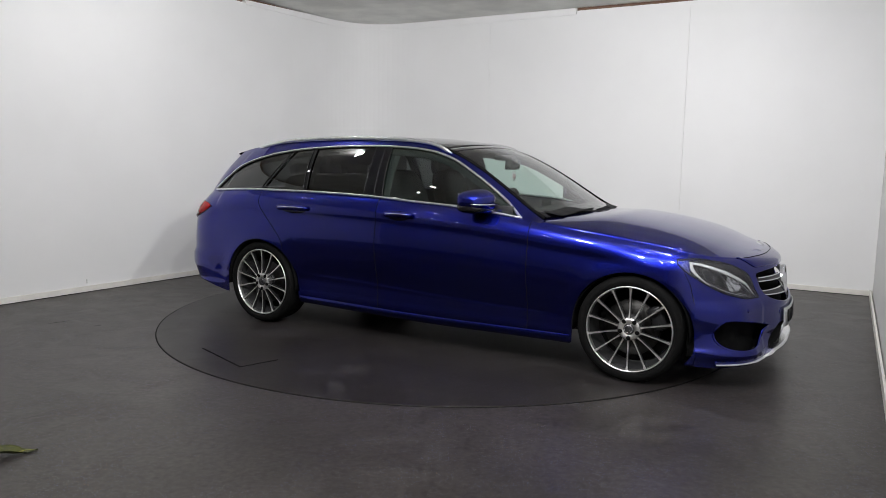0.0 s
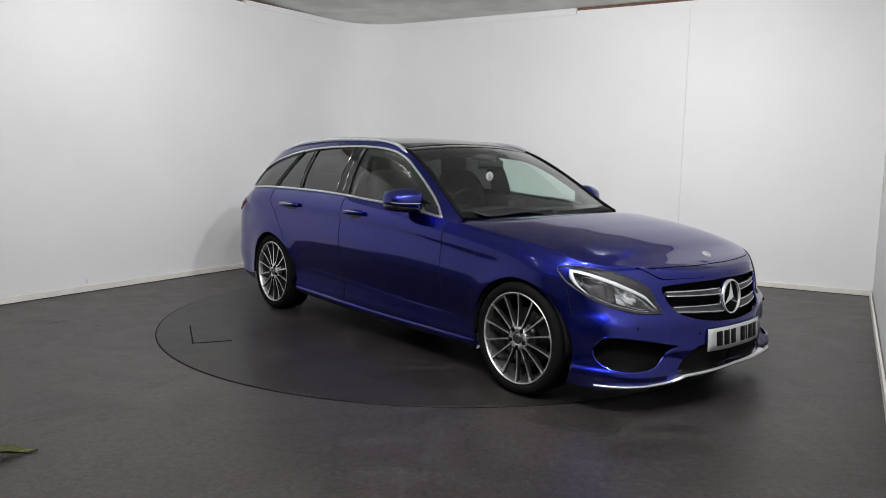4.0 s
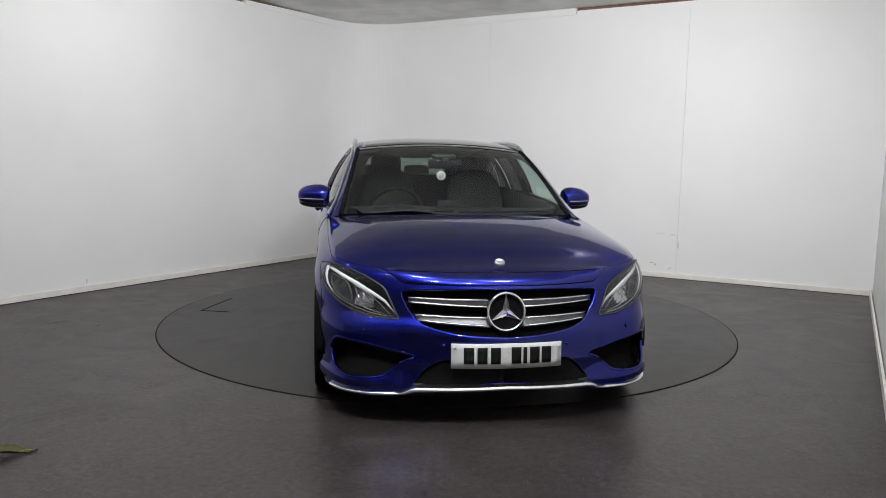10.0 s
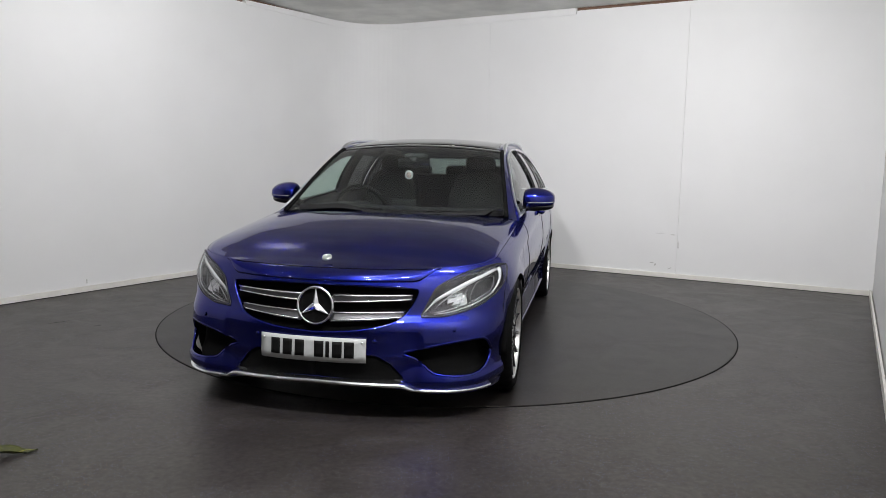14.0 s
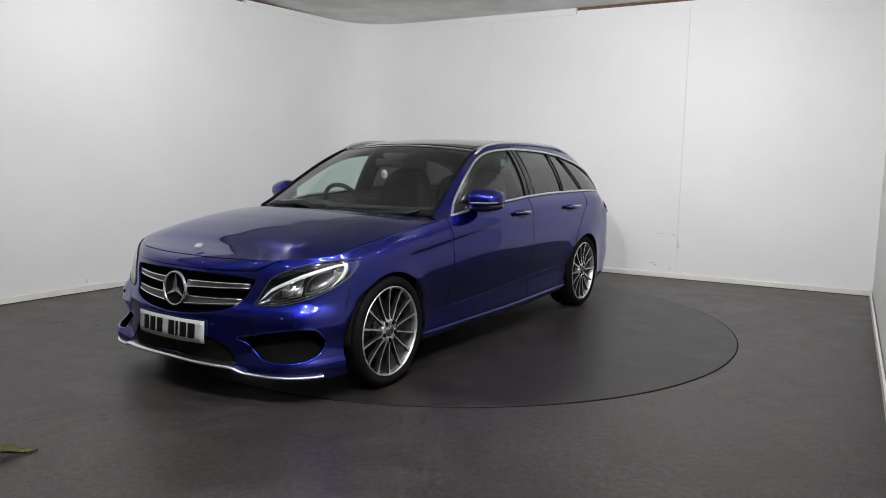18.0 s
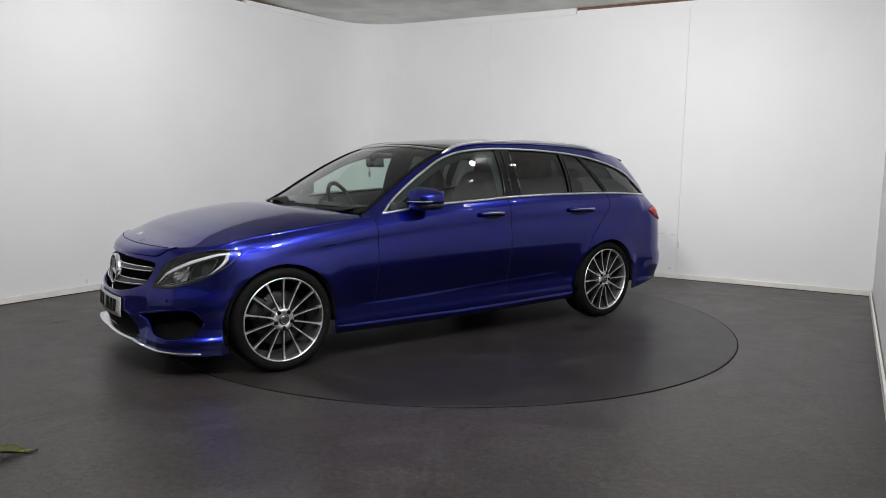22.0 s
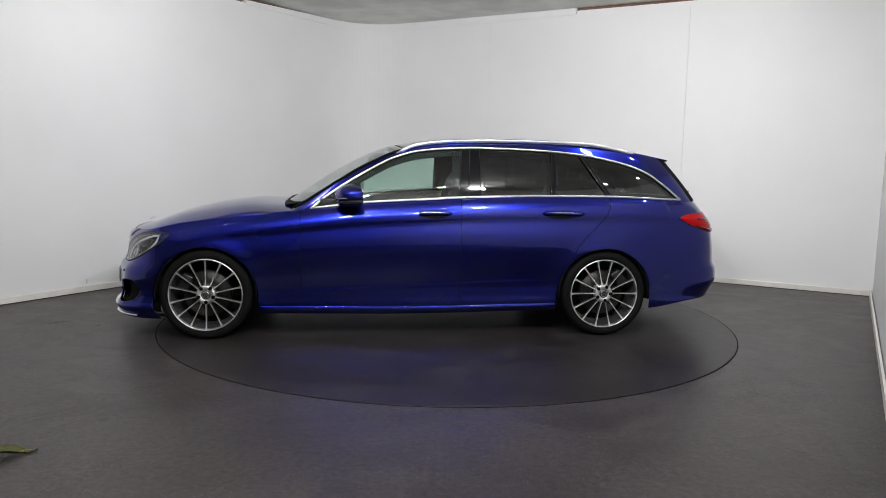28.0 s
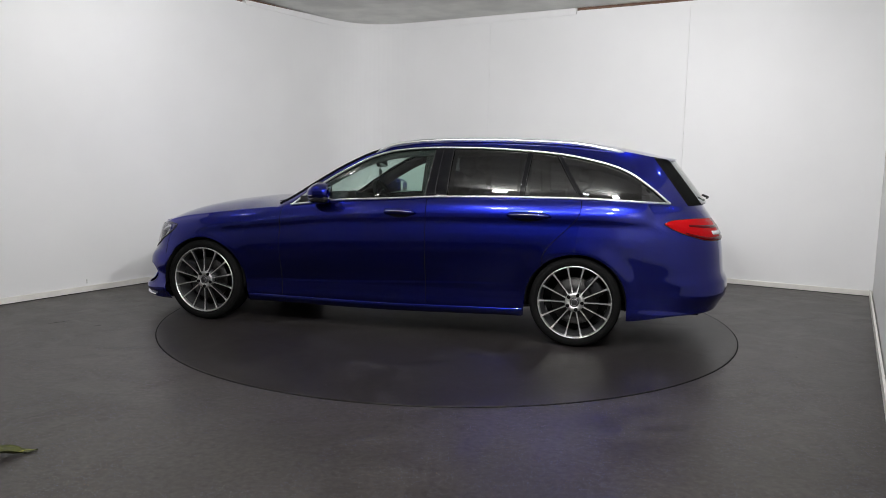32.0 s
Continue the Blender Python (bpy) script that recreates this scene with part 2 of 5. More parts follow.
def lathe(name, profile, material, parent, seg=64, axis="y", label="", closed=False):
    """Turns a profile of (radius, height) about the axis."""
    verts, faces, m = [], [], len(profile)
    for k in range(seg):
        q = 2 * math.pi * k / seg
        for r, h in profile:
            x, z = r * math.cos(q), r * math.sin(q)
            verts.append((x, h, z) if axis == "y" else (x, z, h))
    for k in range(seg):
        for j in range(m if closed else m - 1):
            a, b = k * m + j, k * m + (j + 1) % m
            c, d = ((k + 1) % seg) * m + (j + 1) % m, ((k + 1) % seg) * m + j
            faces.append((a, b, c, d) if axis == "y" else (a, d, c, b))
    return mesh_ob(name, verts, faces, material, parent, label)


def box(name, x0, x1, y0, y1, z0, z1, material, parent=None, bevel=0.0, label="", m=None, seg=2):
    bm = bmesh.new()
    bmesh.ops.create_cube(bm, size=1)
    bmesh.ops.scale(bm, vec=(x1 - x0, y1 - y0, z1 - z0), verts=bm.verts)
    if bevel:
        bmesh.ops.bevel(bm, geom=bm.edges[:], offset=bevel, segments=seg, affect="EDGES", profile=0.5)
    bmesh.ops.translate(bm, vec=((x0 + x1) / 2, (y0 + y1) / 2, (z0 + z1) / 2), verts=bm.verts)
    if m is not None:
        bmesh.ops.transform(bm, matrix=m, verts=bm.verts)
    return part(name, bm, material, parent, label, smooth=bool(bevel))


def extruded(name, outline, z0, z1, material, parent=None, label="", bevel=0.0):
    """A flat outline in x, y between two heights."""
    bm = bmesh.new()
    lo = [bm.verts.new((x, y, z0)) for x, y in outline]
    hi = [bm.verts.new((x, y, z1)) for x, y in outline]
    n = len(outline)
    bm.faces.new(lo[::-1])
    bm.faces.new(hi)
    for i in range(n):
        bm.faces.new((lo[i], lo[(i + 1) % n], hi[(i + 1) % n], hi[i]))
    bmesh.ops.recalc_face_normals(bm, faces=bm.faces)
    if bevel:
        bmesh.ops.bevel(bm, geom=bm.edges[:], offset=bevel, segments=2, affect="EDGES")
    return part(name, bm, material, parent, label)


class Curve1:
    """A smooth curve through (t, value) pairs with no overshoot."""

    def __init__(self, *pairs):
        pairs = sorted(pairs)
        self.t = np.array([p[0] for p in pairs], float)
        self.v = np.array([p[1] for p in pairs], float)
        h, d = np.diff(self.t), np.diff(self.v) / np.diff(self.t)
        m = np.zeros(len(self.t))
        m[0], m[-1] = d[0], d[-1]
        for k in range(1, len(m) - 1):
            if d[k - 1] * d[k] > 0:
                w1, w2 = 2 * h[k] + h[k - 1], h[k] + 2 * h[k - 1]
                m[k] = (w1 + w2) / (w1 / d[k - 1] + w2 / d[k])
        self.m = m

    def __call__(self, x):
        x = min(max(x, self.t[0]), self.t[-1])
        k = min(max(int(np.searchsorted(self.t, x)) - 1, 0), len(self.t) - 2)
        h = self.t[k + 1] - self.t[k]
        s = (x - self.t[k]) / h
        return float((1 + 2 * s) * (1 - s) ** 2 * self.v[k] + s * (1 - s) ** 2 * h * self.m[k] + s * s * (3 - 2 * s) * self.v[k + 1] + s * s * (s - 1) * h * self.m[k + 1])


def natural(t, v):
    """A natural cubic spline, as a function."""
    t, v = np.array(t, float), np.array(v, float)
    n, h = len(t), np.diff(t)
    A, r = np.eye(n), np.zeros(n)
    for k in range(1, n - 1):
        A[k, k - 1], A[k, k], A[k, k + 1] = h[k - 1], 2 * (h[k - 1] + h[k]), h[k]
        r[k] = 6 * ((v[k + 1] - v[k]) / h[k] - (v[k] - v[k - 1]) / h[k - 1])
    M = np.linalg.solve(A, r)

    def f(x):
        k = min(max(int(np.searchsorted(t, x)) - 1, 0), n - 2)
        a, b = t[k + 1] - x, x - t[k]
        return float((M[k] * a ** 3 + M[k + 1] * b ** 3) / (6 * h[k]) + (v[k] / h[k] - M[k] * h[k] / 6) * a + (v[k + 1] / h[k] - M[k + 1] * h[k] / 6) * b)
    return f


def smooth01(x):
    x = min(max(x, 0.0), 1.0)
    return x * x * (3 - 2 * x)


def inside(y, z, poly):
    hit = False
    for k in range(len(poly)):
        (y0, z0), (y1, z1) = poly[k - 1], poly[k]
        if (z0 > z) != (z1 > z) and y < (y1 - y0) * (z - z0) / (z1 - z0) + y0:
            hit = not hit
    return hit


# ---- room ----
CORNER, RIGHT_CORNER = Vector((-1.22, 4.17)), Vector((4.23, 1.23))
LEFT_DIR, BACK_DIR = Vector((-0.525, -0.851)), Vector((0.880, -0.475))
RIGHT_DIR = Vector((-0.488, -0.873))
WALL_TOP, CEILING_Z, ROUND = 2.975, 3.045, 0.80
SIDE_OUT = 9.5


def wall_line():
    """Plan points of the inner faces of the left wall, the rounded corner and the back wall."""
    a, b = CORNER + LEFT_DIR * ROUND, CORNER + BACK_DIR * ROUND
    pts = []
    for k in range(0, 21):
        s = k / 20
        pts.append(a * (1 - s) ** 2 + CORNER * (2 * s * (1 - s)) + b * s * s)
    return a, b, pts


def offset_line(pts, d):
    out = []
    for i, p in enumerate(pts):
        t = (pts[min(i + 1, len(pts) - 1)] - pts[max(i - 1, 0)]).normalized()
        out.append(p + Vector((-t.y, t.x)) * d)
    return out


def band(name, pts, d0, d1, z0, z1, material, label="", kind="structure", parent=None):
    """An upright slab along plan points, between two offsets to their left and two heights."""
    outline = [tuple(p) for p in offset_line(pts, d0)] + [tuple(p) for p in offset_line(pts, d1)][::-1]
    ob = extruded(name, outline, z0, z1, material, parent, label)
    if kind and parent is None:
        tagged(ob, kind=kind)
    return ob


def build_room():
    a, b, arc = wall_line()
    left_end = CORNER + LEFT_DIR * SIDE_OUT
    ends = [RIGHT_CORNER + RIGHT_DIR * 11.0]
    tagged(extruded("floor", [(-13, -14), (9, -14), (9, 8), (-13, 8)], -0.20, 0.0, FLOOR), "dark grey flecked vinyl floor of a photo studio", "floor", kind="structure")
    seam1, seam2 = CORNER + BACK_DIR * 1.93, CORNER + BACK_DIR * 4.29
    run = [left_end, *arc]
    band("wall_left", run, 0.0, 0.12, 0, WALL_TOP, WALL, "white painted board wall with a rounded corner")
    # back wall in board sections, with fine joints between them
    marks = [arc[-1], seam1, seam2, RIGHT_CORNER]
    for k in range(3):
        p, q = marks[k], marks[k + 1]
        g, h = (BACK_DIR * v for v in ((0.0, 0.0009), (0.0009, 0.0016), (0.0016, 0.001))[k])
        band("wall_back", [p + g, q - h], 0.0, 0.12, 0, WALL_TOP, WALL, "white painted board wall section with a fine vertical joint")
    band("wall_joint", [arc[-1], RIGHT_CORNER], 0.012, 0.10, 0.01, WALL_TOP - 0.01, SKIRTING, "pale filler behind the wall joints")
    band("wall_right", [RIGHT_CORNER, ends[0]], 0.0, 0.12, 0, WALL_TOP + 0.1, WALL, "white painted wall running past the camera")
    band("wall_front", [ends[0], left_end], 0.0, 0.12, 0, WALL_TOP + 0.1, FRONT, "plain grey wall behind the camera")
    band("baseboard", run, -0.018, -0.001, 0, 0.056, SKIRTING, "cream painted skirting board")
    band("baseboard", [arc[-1], RIGHT_CORNER], -0.018, -0.001, 0, 0.056, SKIRTING, "cream painted skirting board")
    band("baseboard", [RIGHT_CORNER - Vector(BACK_DIR) * 0.016, ends[0]], -0.016, -0.001, 0, 0.062, SKIRTING, "cream painted skirting board")
    # thin dark strips paint the contact shade at the skirting's foot
    band("skirting_contact_shade", run, -0.0225, -0.0185, 0, 0.005, GAP_SHADE, "dark strip painted as contact shade along the skirting's foot")
    band("skirting_contact_shade", [arc[-1], RIGHT_CORNER], -0.0225, -0.0185, 0, 0.005, GAP_SHADE, "dark strip painted as contact shade along the skirting's foot")
    tagged(extruded("ceiling", [(-13, -14), (9, -14), (9, 8), (-13, 8)], CEILING_Z, CEILING_Z + 0.1, CEIL), "uneven pale plaster ceiling", "ceiling", kind="structure")
    # trim round the curved corner, with timber showing behind where it stops
    start, mid, stop = CORNER + LEFT_DIR * 2.06, CORNER + LEFT_DIR * 0.95, CORNER + BACK_DIR * 3.02
    band("trim", [mid, *arc, stop], -0.010, 0.05, WALL_TOP - 0.01, CEILING_Z - 0.004, WALL, "white cover strip at the wall's head")
    # the strip's end sags away from the ceiling
    outer, inner = offset_line([start, mid], -0.010), offset_line([start, mid], 0.05)
    verts = [(p.x, p.y, z) for p, z in ((outer[0], WALL_TOP - 0.016), (outer[1], WALL_TOP - 0.01), (outer[1], CEILING_Z - 0.006), (outer[0], CEILING_Z - 0.040))]
    verts += [(p.x, p.y, z) for p, z in ((inner[0], WALL_TOP - 0.016), (inner[1], WALL_TOP - 0.01), (inner[1], CEILING_Z - 0.006), (inner[0], CEILING_Z - 0.040))]
    tagged(mesh_ob("trim", verts, [(0, 1, 2, 3), (7, 6, 5, 4), (0, 4, 5, 1), (1, 5, 6, 2), (2, 6, 7, 3), (3, 7, 4, 0)], WALL, None, "white cover strip sagging away from the ceiling", False), kind="structure")
    band("trim", [left_end, CORNER + LEFT_DIR * 0.85], 0.052, 0.11, WALL_TOP, CEILING_Z, TIMBER, "bare timber rail above the wall boards")
    band("trim", [stop + BACK_DIR * 0.004, RIGHT_CORNER], 0.02, 0.11, WALL_TOP, CEILING_Z, TIMBER, "bare timber rail above the wall boards")
    band("trim", [stop + BACK_DIR * 0.004, RIGHT_CORNER], 0.001, 0.018, WALL_TOP, WALL_TOP + 0.036, WALL, "white board edge under the timber rail")


build_room()


# ---- turntable ----
TABLE_R = 2.232


def build_turntable():
    table = tagged(new("turntable"), "round revolving floor disc of dark flecked vinyl", "turntable")
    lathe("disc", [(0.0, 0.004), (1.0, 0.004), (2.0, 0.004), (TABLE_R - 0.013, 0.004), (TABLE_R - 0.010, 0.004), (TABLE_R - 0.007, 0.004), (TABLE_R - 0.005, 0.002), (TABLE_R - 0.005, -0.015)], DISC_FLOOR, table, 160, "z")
    m = pose(-0.53, -1.79, 0, 0, 0, -19)
    for x0, x1, y0, y1 in ((-0.275, 0.275, -0.134, -0.124), (0.265, 0.275, -0.124, 0.125)):
        box("hatch_gap", x0, x1, y0, y1, 0.004, 0.0065, GAP_SHADE, table, m=m)
    box("hatch", -0.264, 0.262, -0.118, 0.118, 0.004, 0.0048, DISC_FLOOR, table, 0.0, m=m, label="flush service hatch cut into the disc")
    return table


def build_rim():
    rim = lathe("turntable_gap", [(TABLE_R - 0.006, 0.0022), (TABLE_R + 0.003, 0.0022), (TABLE_R + 0.003, -0.01), (TABLE_R - 0.006, -0.01)], GAP_SHADE, None, 160, "z", closed=True)
    tagged(rim, "dark circular gap in the floor round the turntable", "floor gap", kind="structure")


build_rim()
turntable = build_turntable()

# ---- the car's form ----
# x forward, y to its left, z up; the origin lies on the ground between the axles
AXLE, HUB_Z, ARCH_X, ARCH_Z = 1.42, 0.313, 0.347, 0.334
DOOR_END = -1.19  # the rear door's rear edge, below the belt
PLAN = [(2.18, -0.25), (2.20, 0), (2.18, 0.25), (2.115, 0.45), (2.045, 0.60), (1.955, 0.74), (1.83, 0.836), (1.66, 0.880), (1.42, 0.897), (1.0, 0.900), (0.4, 0.902),
        (-0.3, 0.904), (-0.9, 0.905), (-1.42, 0.903), (-1.7, 0.893), (-1.95, 0.870), (-2.15, 0.842), (-2.32, 0.750), (-2.425, 0.58), (-2.475, 0.30), (-2.49, 0.0), (-2.475, -0.30)]
_cum = [0.0]
for _a, _b in zip(PLAN, PLAN[1:]):
    _cum.append(_cum[-1] + math.hypot(_b[0] - _a[0], _b[1] - _a[1]))
PX, PY = natural(_cum, [p[0] for p in PLAN]), natural(_cum, [p[1] for p in PLAN])
Q0, Q1 = _cum[1], _cum[-2]
TOP = Curve1((2.25, 0.735), (2.08, 0.735), (1.96, 0.744), (1.8, 0.764), (1.6, 0.794), (1.42, 0.818), (1.0, 0.870), (0.75, 0.902), (0.31, 0.953), (-0.13, 0.979),
             (-0.39, 0.996), (-1.0, 1.011), (-1.43, 1.013), (-1.95, 0.995), (-2.2, 0.985), (-2.5, 0.98))
FLARE = Curve1((-0.2, 0.92), (0, 0.925), (0.05, 0.940), (0.10, 0.944), (0.16, 0.942), (0.22, 0.942), (0.30, 0.953), (0.40, 0.972), (0.50, 0.988), (0.58, 0.998), (0.63, 0.9995), (0.69, 0.9965), (0.75, 0.989), (0.80, 0.9828), (0.818, 0.9832), (0.836, 0.9846), (0.850, 0.9850), (0.868, 0.9835), (0.90, 0.977), (0.95, 0.957), (1.0, 0.922))
SOFT = Curve1((-0.2, 0.93), (0, 0.945), (0.05, 0.970), (0.10, 0.972), (0.14, 0.952), (0.265, 0.944), (0.42, 0.970), (0.54, 0.990), (0.70, 1.0), (0.80, 0.998), (0.88, 0.984), (0.95, 0.957), (1.0, 0.922))
NOSE = Curve1((0.1, 0.03), (0.20, 0.045), (0.30, 0.005), (0.40, -0.004), (0.455, -0.006), (0.485, -0.016), (0.53, -0.044), (0.62, -0.06), (0.68, -0.08), (0.72, -0.10), (0.745, -0.125))
TAIL = Curve1((0.17, 0.12), (0.3, 0.05), (0.40, 0.0), (0.46, 0.005), (0.52, 0.035), (0.62, 0.045), (0.75, 0.065), (0.88, 0.128), (1.0, 0.21))
SILL = Curve1((2.3, 0.205), (2.2, 0.20), (2.12, 0.17), (2.05, 0.150), (1.775, 0.140), (1.065, 0.178), (0.1, 0.172), (-1.07, 0.195), (-1.775, 0.205), (-2.2, 0.255), (-2.5, 0.275))


def q_at(x):
    a, b = Q0, Q1
    for _ in range(40):
        m = (a + b) / 2
        a, b = (m, b) if PX(m) > x else (a, m)
    return a


def side_point(q, z, out=0.0):
    """A point of the car's skin below the belt line: q runs round the plan from the nose to the tail, on the left."""
    x, y = PX(q), PY(q)
    top = TOP(x)
    s = (z - 0.17) / (top - 0.17)
    wf, wr = smooth01((x - 1.55) / 0.5), smooth01((-1.75 - x) / 0.45)
    w = max(smooth01((x - 1.15) / 0.5), smooth01((-1.75 - x) / 0.35))
    f = FLARE(s) * (1 - w) + SOFT(s) * w
    if s < 0.22:
        k = smooth01((1.25 - abs(x)) / 0.15)
        f = f * (1 - k) + min(f, 0.944) * k
    f = 1 + (f - 1) * (1 - 0.6 * wf) * (1 - 0.65 * smooth01((-1.1 - x) / 0.55) * smooth01((0.75 - s) / 0.2))
    X = x + NOSE(z) * wf + TAIL(z) * wr
    if -2.0 < x < -0.4:
        k = (x + 0.4) / (DOOR_END + 0.4) if x > DOOR_END else (x + 2.0) / (DOOR_END + 2.0)
        X -= 0.25 * k * smooth01((z - 0.60) / 0.36)
    X += 0.024 * math.exp(-((y - 0.74) / 0.13) ** 2) * (x > 1.2) * smooth01((z - 0.14) / 0.08) * smooth01((0.60 - z) / 0.16)
    X -= 0.078 * wf * max(0.0, 1 - (y / 0.62) ** 2) * smooth01((0.33 - z) / 0.12)
    Y = y * f
    if abs(y) > 0.5:
        # lower door crease, rising towards the rear wheel
        zc = 0.345 + 0.065 * smooth01((0.9 - x) / 1.9)
        fade = smooth01((1.02 - abs(x)) / 0.25)
        Y -= 0.0035 * fade * smooth01((z - zc + 0.006) / 0.012) * math.exp(-(max(0.0, z - zc - 0.02) / 0.09) ** 2)
        # fuller bumper corners below the lamps
        Y += 0.022 * smooth01((x - 1.50) / 0.34) * smooth01((0.52 - z) / 0.14)
    for w in (AXLE, -AXLE):
        r = math.hypot((X - w) / ARCH_X, (z - HUB_Z) / ARCH_Z) - 1
        Y += 0.010 * math.exp(-(r / 0.20) ** 2) * (1 if abs(y) > 0.5 else 0)
    if out:
        e = 1e-3
        p = np.array((X, Y, z))
        u = np.array(side_point(q + e, z)) - np.array(side_point(q - e, z))
        v = np.array(side_point(q, z + e)) - np.array(side_point(q, z - e))
        n = np.cross(u, v)
        n /= np.linalg.norm(n)
        if n[0] * X + n[1] * Y < 0:
            n = -n
        X, Y, z = p + n * out
    return (X, Y, z)


def bottom(x, w=None):
    if w is None:
        return SILL(x)
    d = min(1.0, abs(x - w) / ARCH_X)
    return HUB_Z + ARCH_Z * math.sqrt(1 - d * d)


def columns():
    """Plan parameters with the height of the lower edge, in groups by panel."""
    nose = [(Q0 + (q_at(1.7667) - Q0) * k / 96) for k in range(97)]
    groups = {"front_bumper": [(q, bottom(PX(q))) for q in nose]}
    arch = lambda w: [w + ARCH_X * math.cos(math.pi * k / 36) for k in range(37)]
    wing = [(q_at(x), bottom(x, AXLE)) for x in arch(AXLE)]
    wing += [(q_at(x), bottom(x)) for x in np.linspace(1.0645, 0.7768, 12)]
    groups["front_wing"] = wing
    groups["front_door"] = [(q_at(x), bottom(x)) for x in np.linspace(0.7732, -0.3534, 34)]
    rear_arch = arch(-AXLE)
    cut = min(range(37), key=lambda k: abs(rear_arch[k] - DOOR_END))
    rear_arch[cut] = DOOR_END
    groups["rear_door"] = [(q_at(x), bottom(x)) for x in np.linspace(-0.3568, -1.0645, 24)] + [(q_at(x), bottom(x, -AXLE)) for x in rear_arch[:cut]] + [(q_at(DOOR_END + 0.0008), bottom(DOOR_END + 0.0008, -AXLE))]
    groups["rear_wing"] = [(q_at(DOOR_END - 0.0024), bottom(DOOR_END - 0.0024, -AXLE))] + [(q_at(x), bottom(x, -AXLE)) for x in rear_arch[cut + 1:]]
    q2 = q_at(-1.7667)
    groups["tail"] = [(q2 + (Q1 - q2) * k / 70, bottom(PX(q2 + (Q1 - q2) * k / 70))) for k in range(71)]
    return groups


NV = 92
GRILLE = [(0, 0.668), (0.25, 0.666), (0.46, 0.655), (0.494, 0.640), (0.474, 0.580), (0.425, 0.510), (0.35, 0.476), (0.20, 0.447), (0, 0.437)]
INTAKE = [(0.405, 0.345), (0.52, 0.370), (0.66, 0.396), (0.76, 0.410), (0.800, 0.402), (0.820, 0.345), (0.816, 0.290), (0.795, 0.248), (0.73, 0.232), (0.60, 0.240), (0.555, 0.252), (0.495, 0.312)]
CENTRE = [(0, 0.345), (0.27, 0.345), (0.325, 0.335), (0.38, 0.290), (0.445, 0.212), (0.42, 0.204), (0, 0.216)]


LAMP_LO = Curve1((0, 0.512), (0.19, 0.514), (0.35, 0.531), (0.477, 0.552), (0.65, 0.594), (0.753, 0.625), (0.9, 0.672), (1, 0.715))
LAMP_UP = Curve1((0, 0.522), (0.055, 0.587), (0.11, 0.645), (0.19, 0.673), (0.35, 0.709), (0.477, 0.725), (0.753, 0.742), (1, 0.735))


def lamp_u(q):
    """How far along the headlamp, from its inner tip to its outer, a plan parameter lies."""
    a, b = q_at(2.093), q_at(1.685)
    return (q - a) / (b - a)


def lamp_point(u, w, out=0.0):
    a, b = q_at(2.093), q_at(1.685)
    z = LAMP_LO(u) + (LAMP_UP(u) - LAMP_LO(u)) * w
    return side_point(a + (b - a) * u, z, out)


def rounded(poly, ends=False, times=2):
    """Cuts the corners of an outline; with ends, the first and last points stay."""
    for _ in range(times):
        new_pts = []
        n = len(poly)
        for k in range(n - 1 if ends else n):
            (a, b), (c, d) = poly[k], poly[(k + 1) % n]
            new_pts += [(a * 0.75 + c * 0.25, b * 0.75 + d * 0.25), (a * 0.25 + c * 0.75, b * 0.25 + d * 0.75)]
        poly = [poly[0]] + new_pts[1:-1] + [poly[-1]] if ends else new_pts
    return poly


INTAKE = rounded(INTAKE, times=1)
GRILLE = rounded(GRILLE, True)
CENTRE = rounded(CENTRE, True, 1)


def nose_point(y, z, out=0.0):
    """A point of the front skin at the given y and z."""
    a, b = Q0, q_at(1.6)
    for _ in range(36):
        m = (a + b) / 2
        a, b = (m, b) if side_point(m, z)[1] < abs(y) else (a, m)
    p = side_point(a, z, out)
    return (p[0], math.copysign(p[1], y) if y else 0.0, p[2])


def lip_z(y):
    """Height of the bonnet's leading edge across the nose."""
    return 0.677 + 0.057 * smooth01((abs(y) - 0.46) / 0.11)


